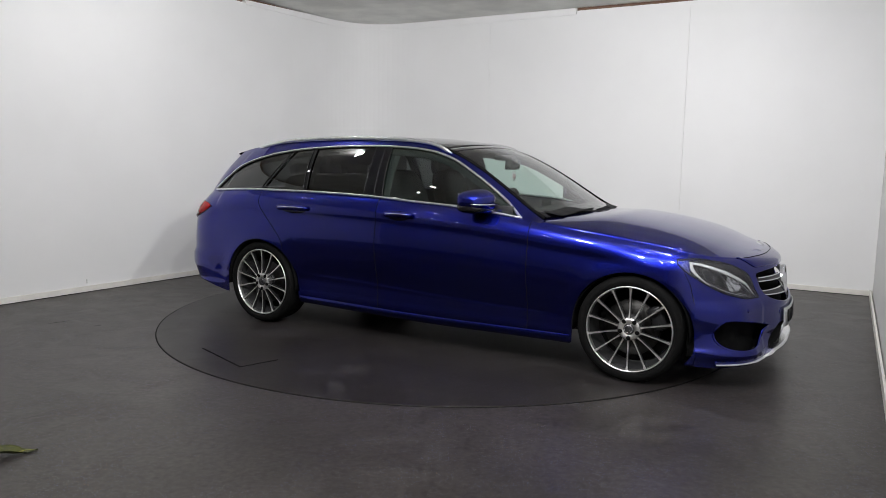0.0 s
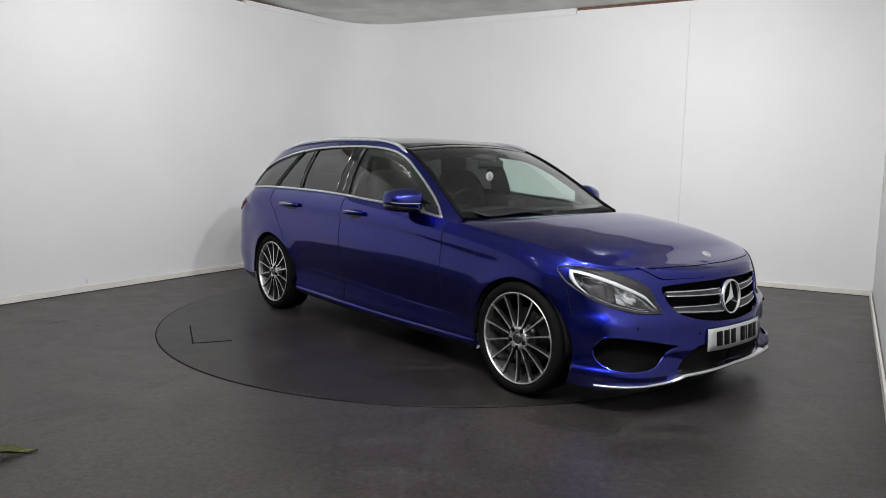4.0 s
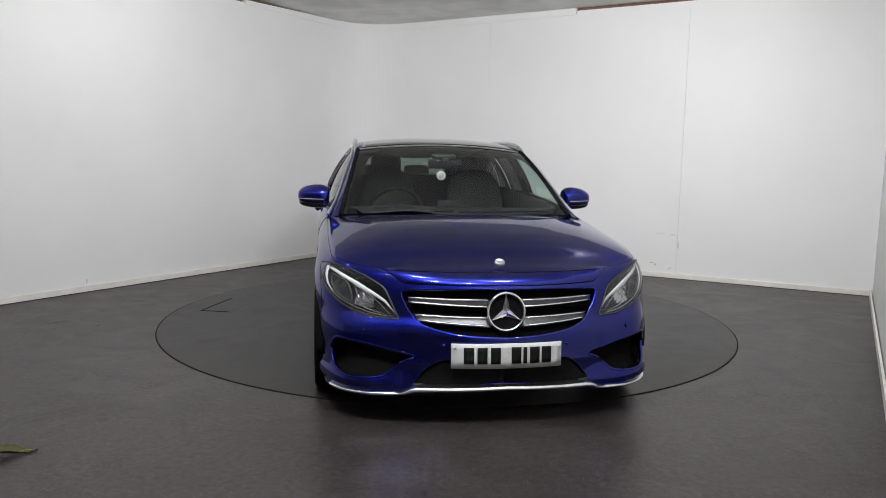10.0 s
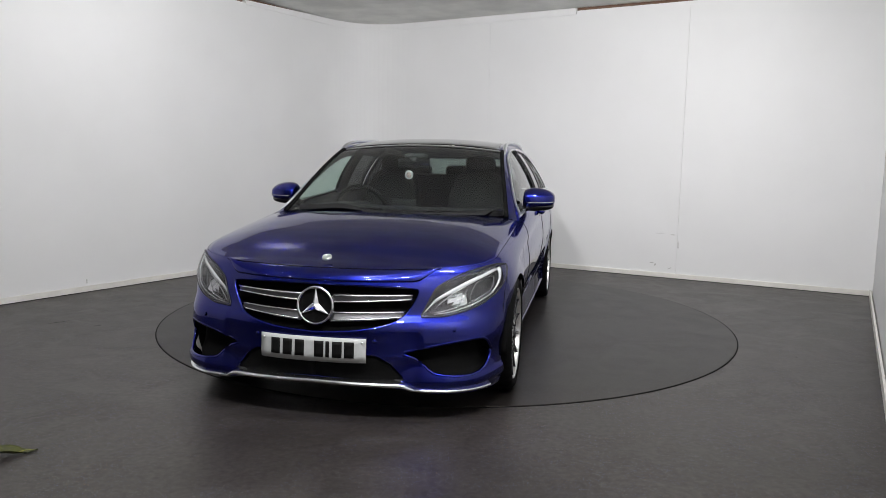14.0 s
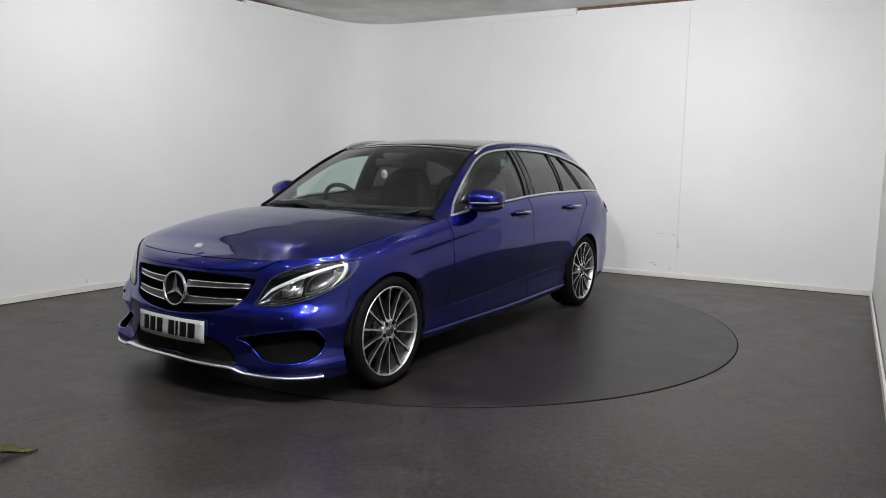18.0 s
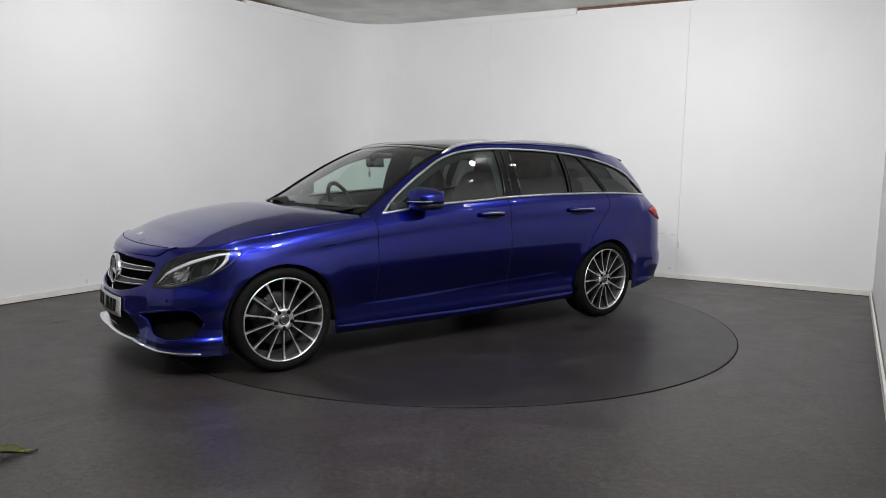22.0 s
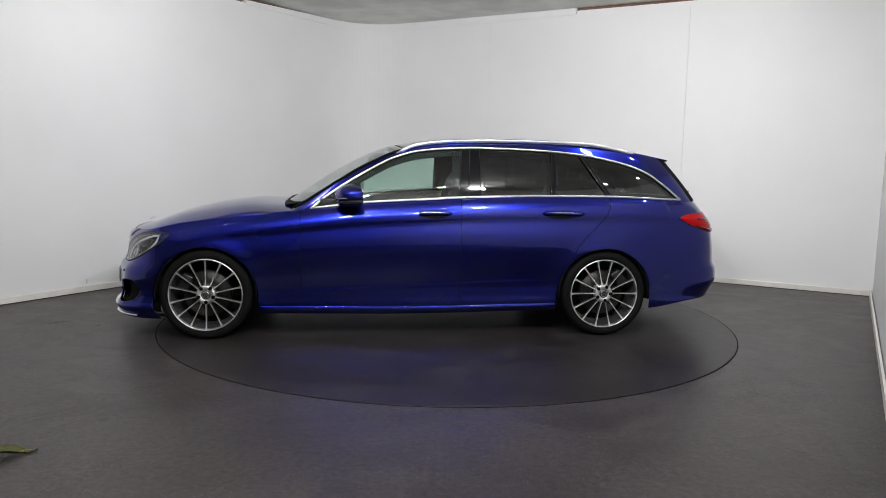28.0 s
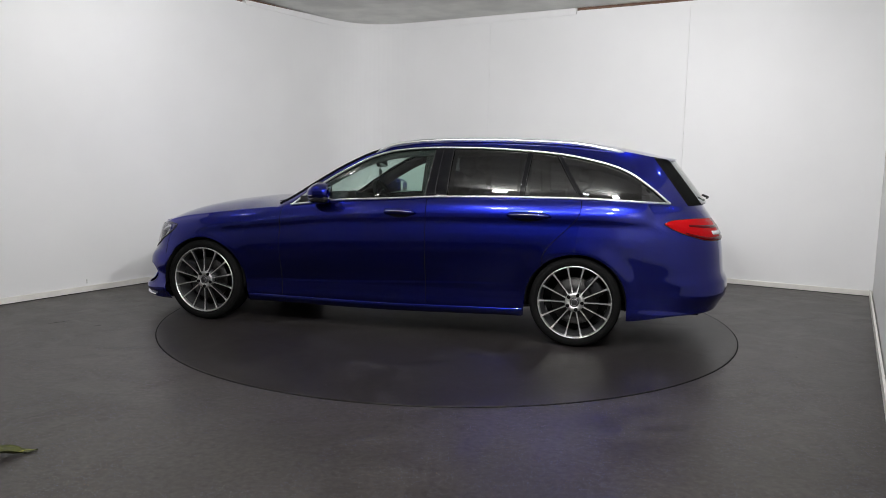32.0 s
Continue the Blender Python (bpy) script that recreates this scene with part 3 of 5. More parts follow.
def build_skin(car):
    groups = columns()
    skin = {}
    for name, cols in groups.items():
        rows = []
        for q, zb in cols:
            zt = TOP(PX(q))
            rows.append([side_point(q, zb + (zt - zb) * j / (NV - 1)) for j in range(NV)])
        skin[name] = rows
    r = skin["front_bumper"]
    cols_f = groups["front_bumper"]

    def solid(i, j):
        y = (r[i][j][1] + r[i + 1][j + 1][1]) / 2
        z = (r[i][j][2] + r[i + 1][j + 1][2]) / 2
        q = (cols_f[i][0] + cols_f[i + 1][0]) / 2
        u = lamp_u(q)
        if 0 < u < 1 and LAMP_LO(u) + 0.006 < z < LAMP_UP(u) - 0.006:
            return False
        if abs(y) < 0.55 and z > lip_z(y) + 0.016:
            return False
        return not (inside(y, z, GRILLE) or inside(y, z, INTAKE) or inside(y, z, CENTRE))
    sheet("front_bumper", r, PAINT, car, rim=False, keep=solid, both=True, toward=(1.2, 0.3, 0.5))
    back = [[(p[0] - 0.055, p[1] * 0.95, p[2]) for p in row[6:-9]] for row in r]
    sheet("grille_backing", back, VOID, car, "black mesh behind the grille and intakes", both=True, toward=(1.2, 0.3, 0.5))
    for name in ("front_wing", "front_door", "rear_door", "rear_wing"):
        sheet(name, skin[name], PAINT, car, rim=False, toward=(np.mean([p[0] for p in skin[name][len(skin[name]) // 2]]), 0, 0.5))
        sheet(name, mirrored(skin[name]), PAINT, car, rim=False, toward=(np.mean([p[0] for p in skin[name][len(skin[name]) // 2]]), 0, 0.5))
    # the bumper's corner follows the wheel arch below the hub
    corner = []
    for z in np.linspace(0.141, HUB_Z, 10):
        d = (z - HUB_Z) / ARCH_Z
        x1 = AXLE + ARCH_X * math.sqrt(1 - d * d)
        corner.append([side_point(q_at(x), z) for x in np.linspace(1.7667, min(x1, 1.7665), 5)])
    for m in (lambda a: a, mirrored):
        sheet("bumper_corner", m(corner), PAINT, car, toward=(1.6, 0, 0.3))
    t = skin["tail"]
    k = 36
    sheet("rear_bumper", [row[:k + 1] for row in t], PAINT, car, rim=False, both=True, toward=(-1.6, 0.2, 0.5))
    gate = next(i for i, row in enumerate(t) if row[k][1] < 0.60 and row[k][0] < -2)
    for m in (lambda a: a, mirrored):
        sheet("rear_quarter", m([row[k:] for row in t[:gate + 1]]), PAINT, car, rim=False, toward=(-1.6, 0, 0.6))
    sheet("tailgate", [row[k:] for row in t[gate:]], PAINT, car, rim=False, both=True, toward=(-1.6, 0.1, 0.6))


# upper works: the belt line, window band and roof edge along the side
_loop = [side_point(Q0 + (Q1 - Q0) * k / 600, TOP(PX(Q0 + (Q1 - Q0) * k / 600))) for k in range(601)]
_lx, _ly, _lz = ([p[i] for p in _loop][::-1] for i in range(3))
YBELT = lambda x: float(np.interp(x, _lx, _ly))
ZBELT = lambda x: float(np.interp(x, _lx, _lz))
GLASS_LO = Curve1((0.86, 0.898), (0.70, 0.915), (0.31, 0.962), (-0.13, 0.987), (-0.39, 1.004), (-1.0, 1.019), (-1.43, 1.020), (-1.95, 1.002), (-2.3, 0.99))
GLASS_UP = Curve1((0.70, 0.915), (0.60, 0.998), (0.495, 1.070), (0.31, 1.182), (0.11, 1.282), (-0.055, 1.327), (-0.26, 1.349), (-0.47, 1.357), (-0.72, 1.355), (-1.04, 1.341), (-1.25, 1.322), (-1.53, 1.278), (-1.79, 1.205), (-1.95, 1.095), (-2.03, 0.998))
ROOF_Z = Curve1((0.84, 0.905), (0.75, 0.953), (0.60, 1.048), (0.50, 1.112), (0.31, 1.223), (0.10, 1.318), (-0.09, 1.367), (-0.33, 1.392), (-0.75, 1.402), (-1.2, 1.392), (-1.6, 1.364), (-1.9, 1.336), (-2.25, 1.302))
ROOF_Y = Curve1((0.84, 0.765), (0.75, 0.748), (0.6, 0.718), (0.31, 0.660), (0.10, 0.628), (-0.3, 0.608), (-1.2, 0.595), (-1.8, 0.575), (-2.25, 0.53))
LEAN = Curve1((-1.3, 0.0), (-1.6, 0.04), (-1.9, 0.13), (-2.145, 0.24), (-2.3, 0.30))
X_FRONT, X_BACK = 0.838, -2.145


def upper_point(x, z, out=0.0):
    """A point of the car's side above the belt line."""
    zb, zr = ZBELT(x), ROOF_Z(x)
    s = min(max((z - zb) / max(zr - zb, 1e-4), 0), 1)
    yb, yr = YBELT(x), ROOF_Y(x)
    y = yb + (yr - yb) * s + 0.030 * 4 * s * (1 - s) * min(1, (zr - zb) / 0.3)
    n = Vector((0, zr - zb, yb - yr)).normalized()
    p = Vector((x + LEAN(x) * s, y, z)) + n * out
    return tuple(p)


def build_upper(car):
    xs = list(np.linspace(X_FRONT, 0.70, 8)) + list(np.linspace(0.69, -2.03, 110)) + list(np.linspace(-2.045, X_BACK, 10))
    lower, upper = [], []
    for x in xs:
        lo = min(GLASS_LO(x), ROOF_Z(x) - 0.004)
        up = lo if (x > 0.70 or x < -2.03) else max(lo, GLASS_UP(x))
        zb, zr = ZBELT(x), ROOF_Z(x)
        lo, up = max(lo, zb), max(up, zb)
        lower.append([upper_point(x, zb + (lo - zb) * k / 3) for k in range(4)])
        upper.append([upper_point(x, up + (zr - up) * k / 12) for k in range(13)])
    for m in (lambda a: a, mirrored):
        sheet("belt_moulding", m(lower), PAINT, car, rim=False, toward=(-0.5, 0, 0.9))
        sheet("roof_side", m(upper), PAINT, car, rim=False, toward=(-0.5, 0, 0.9))
    # panes: front door, rear door, rear quarter light, load bay
    def pane(name, x0, x1, material, slant0=0.0, slant1=0.0):
        rows = []
        for k in range(31):
            u = k / 30
            x = x0 + (x1 - x0) * u
            row = []
            for j in range(13):
                v = j / 12
                xx = x + (slant0 * (1 - u) + slant1 * u) * v
                lo, up = GLASS_LO(xx), max(GLASS_UP(xx), GLASS_LO(xx))
                row.append(upper_point(xx, lo + (up - lo) * v, -0.006))
            rows.append(row)
        for m in (lambda a: a, mirrored):
            sheet(name, m(rows), material, car, thick=0.0, toward=(-0.5, 0, 0.9))
    pane("front_window", 0.68, -0.345, GLASS, 0.0, -0.07)
    pane("rear_window", -0.488, -1.012, TINTED, 0.0, -0.036)
    pane("door_quarter_light", -1.040, -1.445, TINTED, -0.036, 0.185)
    pane("load_bay_window", -1.455, -2.02, TINTED, 0.185, 0.0)
    # pillars between the panes
    def pillar(name, x0, x1, sl, material, out, label=""):
        rows = []
        for k in range(5):
            row = []
            for j in range(13):
                v = j / 12
                xx = x0 + (x1 - x0) * k / 4 + sl * v
                lo, up = GLASS_LO(xx), GLASS_UP(xx)
                row.append(upper_point(xx, lo + (up - lo) * v, out))
            rows.append(row)
        for m in (lambda a: a, mirrored):
            sheet(name, m(rows), material, car, label, thick=0.0, toward=(-0.5, 0, 0.9))
    pillar("door_pillar", -0.335, -0.405, -0.040, PILLAR, 0.001, "gloss black centre pillar cover")
    pillar("door_pillar", -0.405, -0.497, -0.012, PILLAR, 0.0015, "gloss black centre pillar cover")
    pillar("window_divider", -1.008, -1.044, -0.036, PILLAR, 0.001)
    pillar("rear_pillar", -1.434, -1.468, 0.185, PILLAR, 0.002)
    # thin gloss tubes added down the pillars to catch vertical glints
    for x, sl in ((-0.336, -0.040), (-0.405, -0.026), (-0.494, -0.012), (-1.010, -0.036), (-1.042, -0.036), (-1.436, 0.185), (-1.466, 0.185)):
        for s in (1, -1):
            pts = []
            for j in range(13):
                v = j / 12
                lo, up = GLASS_LO(x + sl * v), GLASS_UP(x + sl * v)
                p = upper_point(x + sl * v, lo + (up - lo) * v, 0.003)
                pts.append((p[0], s * p[1], p[2]))
            tube("glint_bead", pts, 0.0040, BLACK_GLOSS, car, sides=8)
    # bright moulding round the windows
    for s in (1, -1):
        low = [upper_point(x, GLASS_LO(x), 0.004) for x in np.linspace(0.71, -2.02, 70)]
        high = [upper_point(x, GLASS_UP(x), 0.004) for x in [0.70 + (-2.03 - 0.70) * (0.5 - 0.5 * math.cos(math.pi * k / 90)) for k in range(91)]]
        for pts in (low, high):
            tube("window_moulding", [(p[0], s * p[1], p[2]) for p in pts], 0.0085, SATIN, car, "bright silver window surround", sides=6)


def roof_point(x, v):
    """Across the roof: v from -1 to 1."""
    xr, y, z = upper_point(x, ROOF_Z(x))
    k = 1 - v * v
    bow = 0.07 * smooth01((x + 0.3) / 0.5) - 0.09 * smooth01((-1.6 - x) / 0.5)
    return (xr + bow * k, y * v, z + 0.042 * (1 - abs(v) ** 2.4) * smooth01((2.4 + x) / 0.9))


def build_top(car):
    V = np.linspace(-1, 1, 41)
    head = 0.04
    # windscreen between the two front pillars
    def screen(a, b, out=0.0):
        x = X_FRONT - 0.02 + (head - X_FRONT + 0.02) * b
        xr, y, z = upper_point(x, ROOF_Z(x))
        k = 1 - a * a
        bow = 0.125 - 0.055 * b
        return (xr + bow * k, y * a, z + (0.010 + 0.030 * b) * k + 0.015 * math.sin(math.pi * b) * k)
    sheet("windscreen", [[screen(a, b) for a in np.linspace(-0.985, 0.985, 41)] for b in np.linspace(0.0, 1.0, 25)], SCREEN, car, thick=0.0, toward=(0, 0, 0.6))
    for a in (-0.985, 0.985):
        side = [screen(a, b) for b in np.linspace(-0.01, 1.0, 25)]
        tube("screen_seal", [(p[0], p[1], p[2] + 0.003) for p in side], 0.014, VOID, car, "black edge trim of the windscreen", sides=8, flat=0.7)
    edge = [screen(a, -0.03) for a in np.linspace(-0.97, 0.97, 31)]
    tube("cowl", [(p[0], p[1], p[2] - 0.020) for p in edge], 0.015, TRIM_DARK, car, "black plastic scuttle below the windscreen", flat=0.5)
    for a0, a1 in ((-0.78, -0.06), (-0.02, 0.74)):
        tube("wiper_blade", [(lambda p: (p[0] + 0.003, p[1], p[2] + 0.006))(screen(a, 0.015 + 0.03 * (a - a0))) for a in np.linspace(a0, a1, 12)], 0.005, TRIM_DARK, car, sides=6)
        tube("wiper_arm", [(lambda p: (p[0] + 0.006, p[1], p[2] + 0.009))(screen(a, -0.03 + 0.05 * k)) for k, a in enumerate((a1 + 0.03, (a0 + a1) / 2))], 0.0045, TRIM_DARK, car, sides=6)
    # dark band at the head of the screen, then the glass roof
    sheet("screen_band", [[(lambda p: (p[0], p[1], p[2] + 0.002))(screen(a, b)) for a in np.linspace(-0.985, 0.985, 31)] for b in np.linspace(0.93, 1.0, 4)], BLACK_GLOSS, car, thick=0.002, toward=(0, 0, 0.6))
    for x0, x1, name in ((head - 0.004, -0.62, "sunroof_front"), (-0.635, -1.42, "sunroof_rear")):
        sheet(name, [[roof_point(x, v) for v in np.linspace(-0.93, 0.93, 41)] for x in np.linspace(x0, x1, 24)], BLACK_GLOSS, car, "black glass panoramic roof panel", toward=(-0.5, 0, 0.8))
    for s in (1, -1):
        sheet("roof_edge", [[roof_point(x, s * v) for v in np.linspace(0.935, 1.0, 4)] for x in np.linspace(head, -1.42, 60)], PAINT, car, toward=(-0.5, 0, 0.8))
    sheet("roof_rear", [[roof_point(x, v) for v in V] for x in np.linspace(-1.435, X_BACK, 26)], PAINT, car, rim=False, toward=(-1.8, 0, 0.8))
    # spoiler lip over the rear screen
    sheet("roof_spoiler", [[(p[0] - d, p[1] * (0.985 - 0.5 * d), p[2] - 0.14 * d - h) for p in (roof_point(X_BACK, v) for v in V)] for d, h in ((0, -0.001), (0.06, 0.0), (0.102, 0.003), (0.106, 0.010), (0.07, 0.024), (0, 0.034))], PAINT, car, thick=0.0, toward=(-1.95, 0, 1.2))
    # rear screen
    rows = []
    for b in np.linspace(0, 1, 20):
        z = ZBELT(X_BACK) + 0.005 + (ROOF_Z(X_BACK) - ZBELT(X_BACK) - 0.02) * b
        p = upper_point(X_BACK, z)
        rows.append([(p[0] - (0.13 - 0.02 * b) * (1 - a * a) - 0.05 * (1 - a ** 8), p[1] * a, z + 0.01 * (1 - a * a)) for a in np.linspace(-1, 1, 31)])
    sheet("rear_screen", [r[4:-4] for r in rows], REAR_GLASS, car, thick=0.0, toward=(-1.5, 0, 1.1))
    # outer glass painted matte black in place of its dark reflections
    for cut in (slice(0, 5), slice(-5, None)):
        sheet("rear_screen_edge", [r[cut] for r in rows], VOID, car, "black edge of the rear screen, widened to hold off reflections", thick=0.0, toward=(-1.5, 0, 1.1))
    lip = [(p[0] + 0.004, p[1], p[2] - 0.006) for p in rows[0]]
    qb = next(Q1 - (Q1 - Q0) * k / 900 for k in range(900) if side_point(Q1 - (Q1 - Q0) * k / 900, 0.985)[0] > X_BACK)
    base = [side_point(Q1 - (Q1 - qb) * abs(a), TOP(PX(Q1 - (Q1 - qb) * abs(a)))) for a in np.linspace(-1, 1, 31)]
    base = [(p[0], math.copysign(p[1], a), p[2]) for p, a in zip(base, np.linspace(-1, 1, 31))]
    sheet("tailgate_ledge", [lip, base], PAINT, car, thick=0.002, toward=(-2.2, 0, 0.5))

    # bonnet
    CROWN = Curve1((2.083, 0.010), (1.955, 0.037), (1.83, 0.063), (1.61, 0.086), (1.40, 0.096), (1.15, 0.090), (0.92, 0.057), (0.80, 0.035))
    qc, qf = q_at(0.80), q_at(2.05)
    rows = []
    for k in range(49):
        q = qc + (qf - qc) * k / 48
        x = PX(q)
        e = side_point(q, TOP(x))
        bow = 0.145 * (1 - smooth01((x - 0.80) / 0.9)) + 0.05 * smooth01((x - 1.5) / 0.5)
        crown = CROWN(x)
        row = []
        for v in np.linspace(-0.997, 0.997, 57):
            a = abs(v)
            h = 1 - 0.83 * a ** 3.8 - 0.17 * a ** 1.6 + 0.02 * math.exp(-((a - 0.70) / 0.12) ** 2)
            row.append((e[0] + bow * (1 - v * v), e[1] * v, e[2] + crown * h))
        rows.append(row)
    half = -rows[-1][0][1]
    front = [nose_point(v * half, lip_z(v * half), 0.003) for v in np.linspace(-0.997, 0.997, 57)]
    edge, before = rows[-1], rows[-3]
    for k in range(1, 11):
        u = k / 10
        lip = []
        for a, b, c in zip(edge, front, before):
            # rolls over from the bonnet's own slope to the nose
            run = b[0] - a[0]
            slope = (a[2] - c[2]) / (a[0] - c[0]) if abs(a[0] - c[0]) > 1e-4 else 0
            m = (b[0] - 0.006, a[1], max(a[2] + slope * run * 0.9, b[2] + 0.014))
            lip.append(tuple(a[i] * (1 - u) ** 2 + m[i] * 2 * u * (1 - u) + b[i] * u * u for i in range(3)))
        rows.append(lip)
    sheet("bonnet", rows, PAINT, car, toward=(1.3, 0, 0.4))
    # cut between the bonnet and the panel over the grille
    cut = [(p[0] + 0.001, p[1], p[2] + 0.0005) for p in rows[51][3:-3]]
    tube("panel_gap", cut, 0.0019, GAP_SHADE, car, sides=6)
    # underside and lining
    V2 = np.linspace(-1, 1, 5)
    xs = [2.12, 1.9, 1.80, 1.06, 0.0, -1.06, -1.80, -2.2, -2.36]
    ws = [0.45, 0.70, 0.60, 0.60, 0.80, 0.60, 0.60, 0.66, 0.5]
    tub = [[(x, w * v, 0.205 if x > -1.5 else 0.32) for v in V2] for x, w in zip(xs, ws)]
    sheet("underbody", tub, BLACK, car, thick=0.01, toward=(0, 0, 2), smooth=False)
    box("engine_bay_floor", 0.98, 1.80, -0.54, 0.54, 0.28, 0.60, VOID, car, 0.02)


def build_wheel(car, x, y, front):
    s = 1 if y > 0 else -1
    wheel = new("wheel")
    wheel.parent = car
    wheel.matrix_basis = pose(x, y, HUB_Z, 0, 0, 0 if s > 0 else 180) @ pose(0, 0, 0, 0, 12.86 if s > 0 and not front else 0, 0)
    # wheel's own space: +y points outward, 0 at the hub's face
    r0 = 0.2505
    tyre = [(0.235, -0.205), (0.255, -0.213), (0.285, -0.215), (0.303, -0.206), (0.310, -0.19), (0.3125, -0.15), (0.3125, -0.05), (0.311, -0.018), (0.305, -0.002), (0.290, 0.010), (0.272, 0.011), (0.257, 0.004), (0.2525, -0.004), (0.246, -0.02)]
    lathe("tyre", tyre, RUBBER, wheel, 80)
    for k in range(4):
        yy = -0.055 - 0.034 * k
        lathe("tread_groove", [(0.3128, yy), (0.3134, yy - 0.003), (0.3128, yy - 0.006)], GAP_SHADE, wheel, 48)
    rim = wheel
    lathe("rim_lip", [(0.241, -0.03), (0.2425, -0.004), (0.2455, 0.004), (0.2500, 0.005), (0.2530, 0.000), (0.2535, -0.012)], ALLOY, rim, 80)
    lathe("barrel", [(0.241, -0.03), (0.234, -0.06), (0.226, -0.14), (0.232, -0.20), (0.235, -0.205)], BARREL, rim, 64)
    n = 14
    for k in range(n):
        q = 2 * math.pi * (k + 0.5 * 0) / n + math.pi / 2
        bm = bmesh.new()
        prof = []
        for rr, wd, dy, dp in ((0.066, 0.0085, -0.006, 0.03), (0.095, 0.0056, -0.010, 0.030), (0.16, 0.0056, -0.011, 0.028), (0.220, 0.0078, -0.007, 0.026), (0.243, 0.0115, -0.002, 0.03)):
            ring = [(rr, -wd, dy - 0.003), (rr, -wd * 0.72, dy), (rr, wd * 0.72, dy), (rr, wd, dy - 0.003), (rr, wd * 0.55, dy - dp), (rr, -wd * 0.55, dy - dp)]
            prof.append([bm.verts.new((r_ * math.cos(q) - t_ * math.sin(q), y_, r_ * math.sin(q) + t_ * math.cos(q))) for r_, t_, y_ in ring])
        for a, b in zip(prof, prof[1:]):
            for j in range(6):
                f = bm.faces.new((a[j], a[(j + 1) % 6], b[(j + 1) % 6], b[j]))
                f.material_index = 0 if j == 1 else 1
        bmesh.ops.recalc_face_normals(bm, faces=bm.faces)
        sp = part("spoke", bm, ALLOY, rim)
        sp.data.materials.append(ALLOY_DARK)
    lathe("hub", [(0.0, -0.012), (0.030, -0.012), (0.034, -0.008), (0.056, -0.006), (0.063, -0.009), (0.067, -0.017), (0.067, -0.05)], ALLOY, rim, 40)
    lathe("hub_cap", [(0.0, 0.002), (0.022, 0.001), (0.0295, -0.002), (0.032, -0.012)], LOUVRE_GREY, rim, 32, label="grey centre cap with a bright ring")
    lathe("cap_ring", [(0.0205, 0.002), (0.0225, 0.0035), (0.0245, 0.002)], CHROME, rim, 32)
    for k in range(3):
        q = math.pi / 2 + k * 2 * math.pi / 3
        tube("cap_mark", [(0, 0.0028, 0), (0.020 * math.cos(q), 0.0028, 0.020 * math.sin(q))], 0.0022, CHROME, rim, sides=5, taper=True)
    # black studs paint the shade inside the five bolt holes
    for k in range(5):
        q = 2 * math.pi * k / 5 - math.pi / 2
        me = lathe("bolt_hole_shade", [(0.0, -0.0075), (0.0120, -0.0070), (0.0130, -0.012), (0.0130, -0.03)], VOID, rim, 12)
        me.matrix_basis = pose(0.052 * math.cos(q), 0.004, 0.052 * math.sin(q))
    lathe("brake_disc", [(0.06, -0.075), (0.162, -0.075), (0.164, -0.080), (0.164, -0.10), (0.06, -0.10)], DISC, wheel, 48)
    # black disc added behind the brake to keep the wheel's inside dark
    lathe("dark_backplate", [(0.0, -0.150), (0.215, -0.150), (0.218, -0.154)], VOID, wheel, 48)
    lathe("disc_bell", [(0.0, -0.055), (0.075, -0.055), (0.08, -0.075)], ALLOY_DARK, wheel, 32)
    box("brake_caliper", -0.07, 0.07, -0.12, -0.045, 0.125, 0.205, ALLOY_DARK, wheel, 0.012, m=pose(0, 0, 0, 0, 65 if (front == (s > 0)) else -65, 0))
    return wheel


def build_arch_liner(car, w, s):
    rows = []
    for k in range(25):
        q = math.pi * (k / 24 * 1.08 - 0.04)
        rows.append([(w + (ARCH_X - 0.004) * math.cos(q), s * y, HUB_Z + (ARCH_Z - 0.004) * math.sin(q)) for y in (0.885, 0.86, 0.55)])
    sheet("wheel_arch_liner", rows, VOID, car, thick=0.004, toward=(w, s * 0.9, HUB_Z - 1))


car = tagged(new("estate_car"), "metallic deep blue estate car with silver trim, standing on the turntable", "car")
build_skin(car)
build_upper(car)
build_top(car)
for wx in (AXLE, -AXLE):
    for sy in (1, -1):
        build_wheel(car, wx, sy * (0.893 if wx > 0 else 0.888) - sy * 0.004, wx > 0)
        build_arch_liner(car, wx, sy)


# ---- the car's details ----
SPLITTER = mat("silver_trim", (0.84, 0.85, 0.86), 0.24, 1.0, var=0.06, scale=30)
LENS_GREY = mat("grey_lens", (0.20, 0.20, 0.21), 0.15, var=0.1, scale=60)
LAMP_BOWL = mat("grey_chrome_bowl", (0.06, 0.06, 0.064), 0.18, 1.0, var=0.15, scale=60)


def both_sides(fn):
    fn(1)
    fn(-1)


def flip(pts, s):
    return [(p[0], s * p[1], p[2]) for p in pts]


def trace(poly, out, close=True, half=False):
    """Points along an outline on the nose."""
    pts = []
    n = len(poly)
    for k in range(n if close else n - 1):
        (y0, z0), (y1, z1) = poly[k], poly[(k + 1) % n]
        m = max(2, int(math.hypot(y1 - y0, z1 - z0) / 0.02))
        for j in range(m):
            pts.append(nose_point(y0 + (y1 - y0) * j / m, z0 + (z1 - z0) * j / m, out))
    if not close:
        pts.append(nose_point(*poly[-1], out))
    return pts


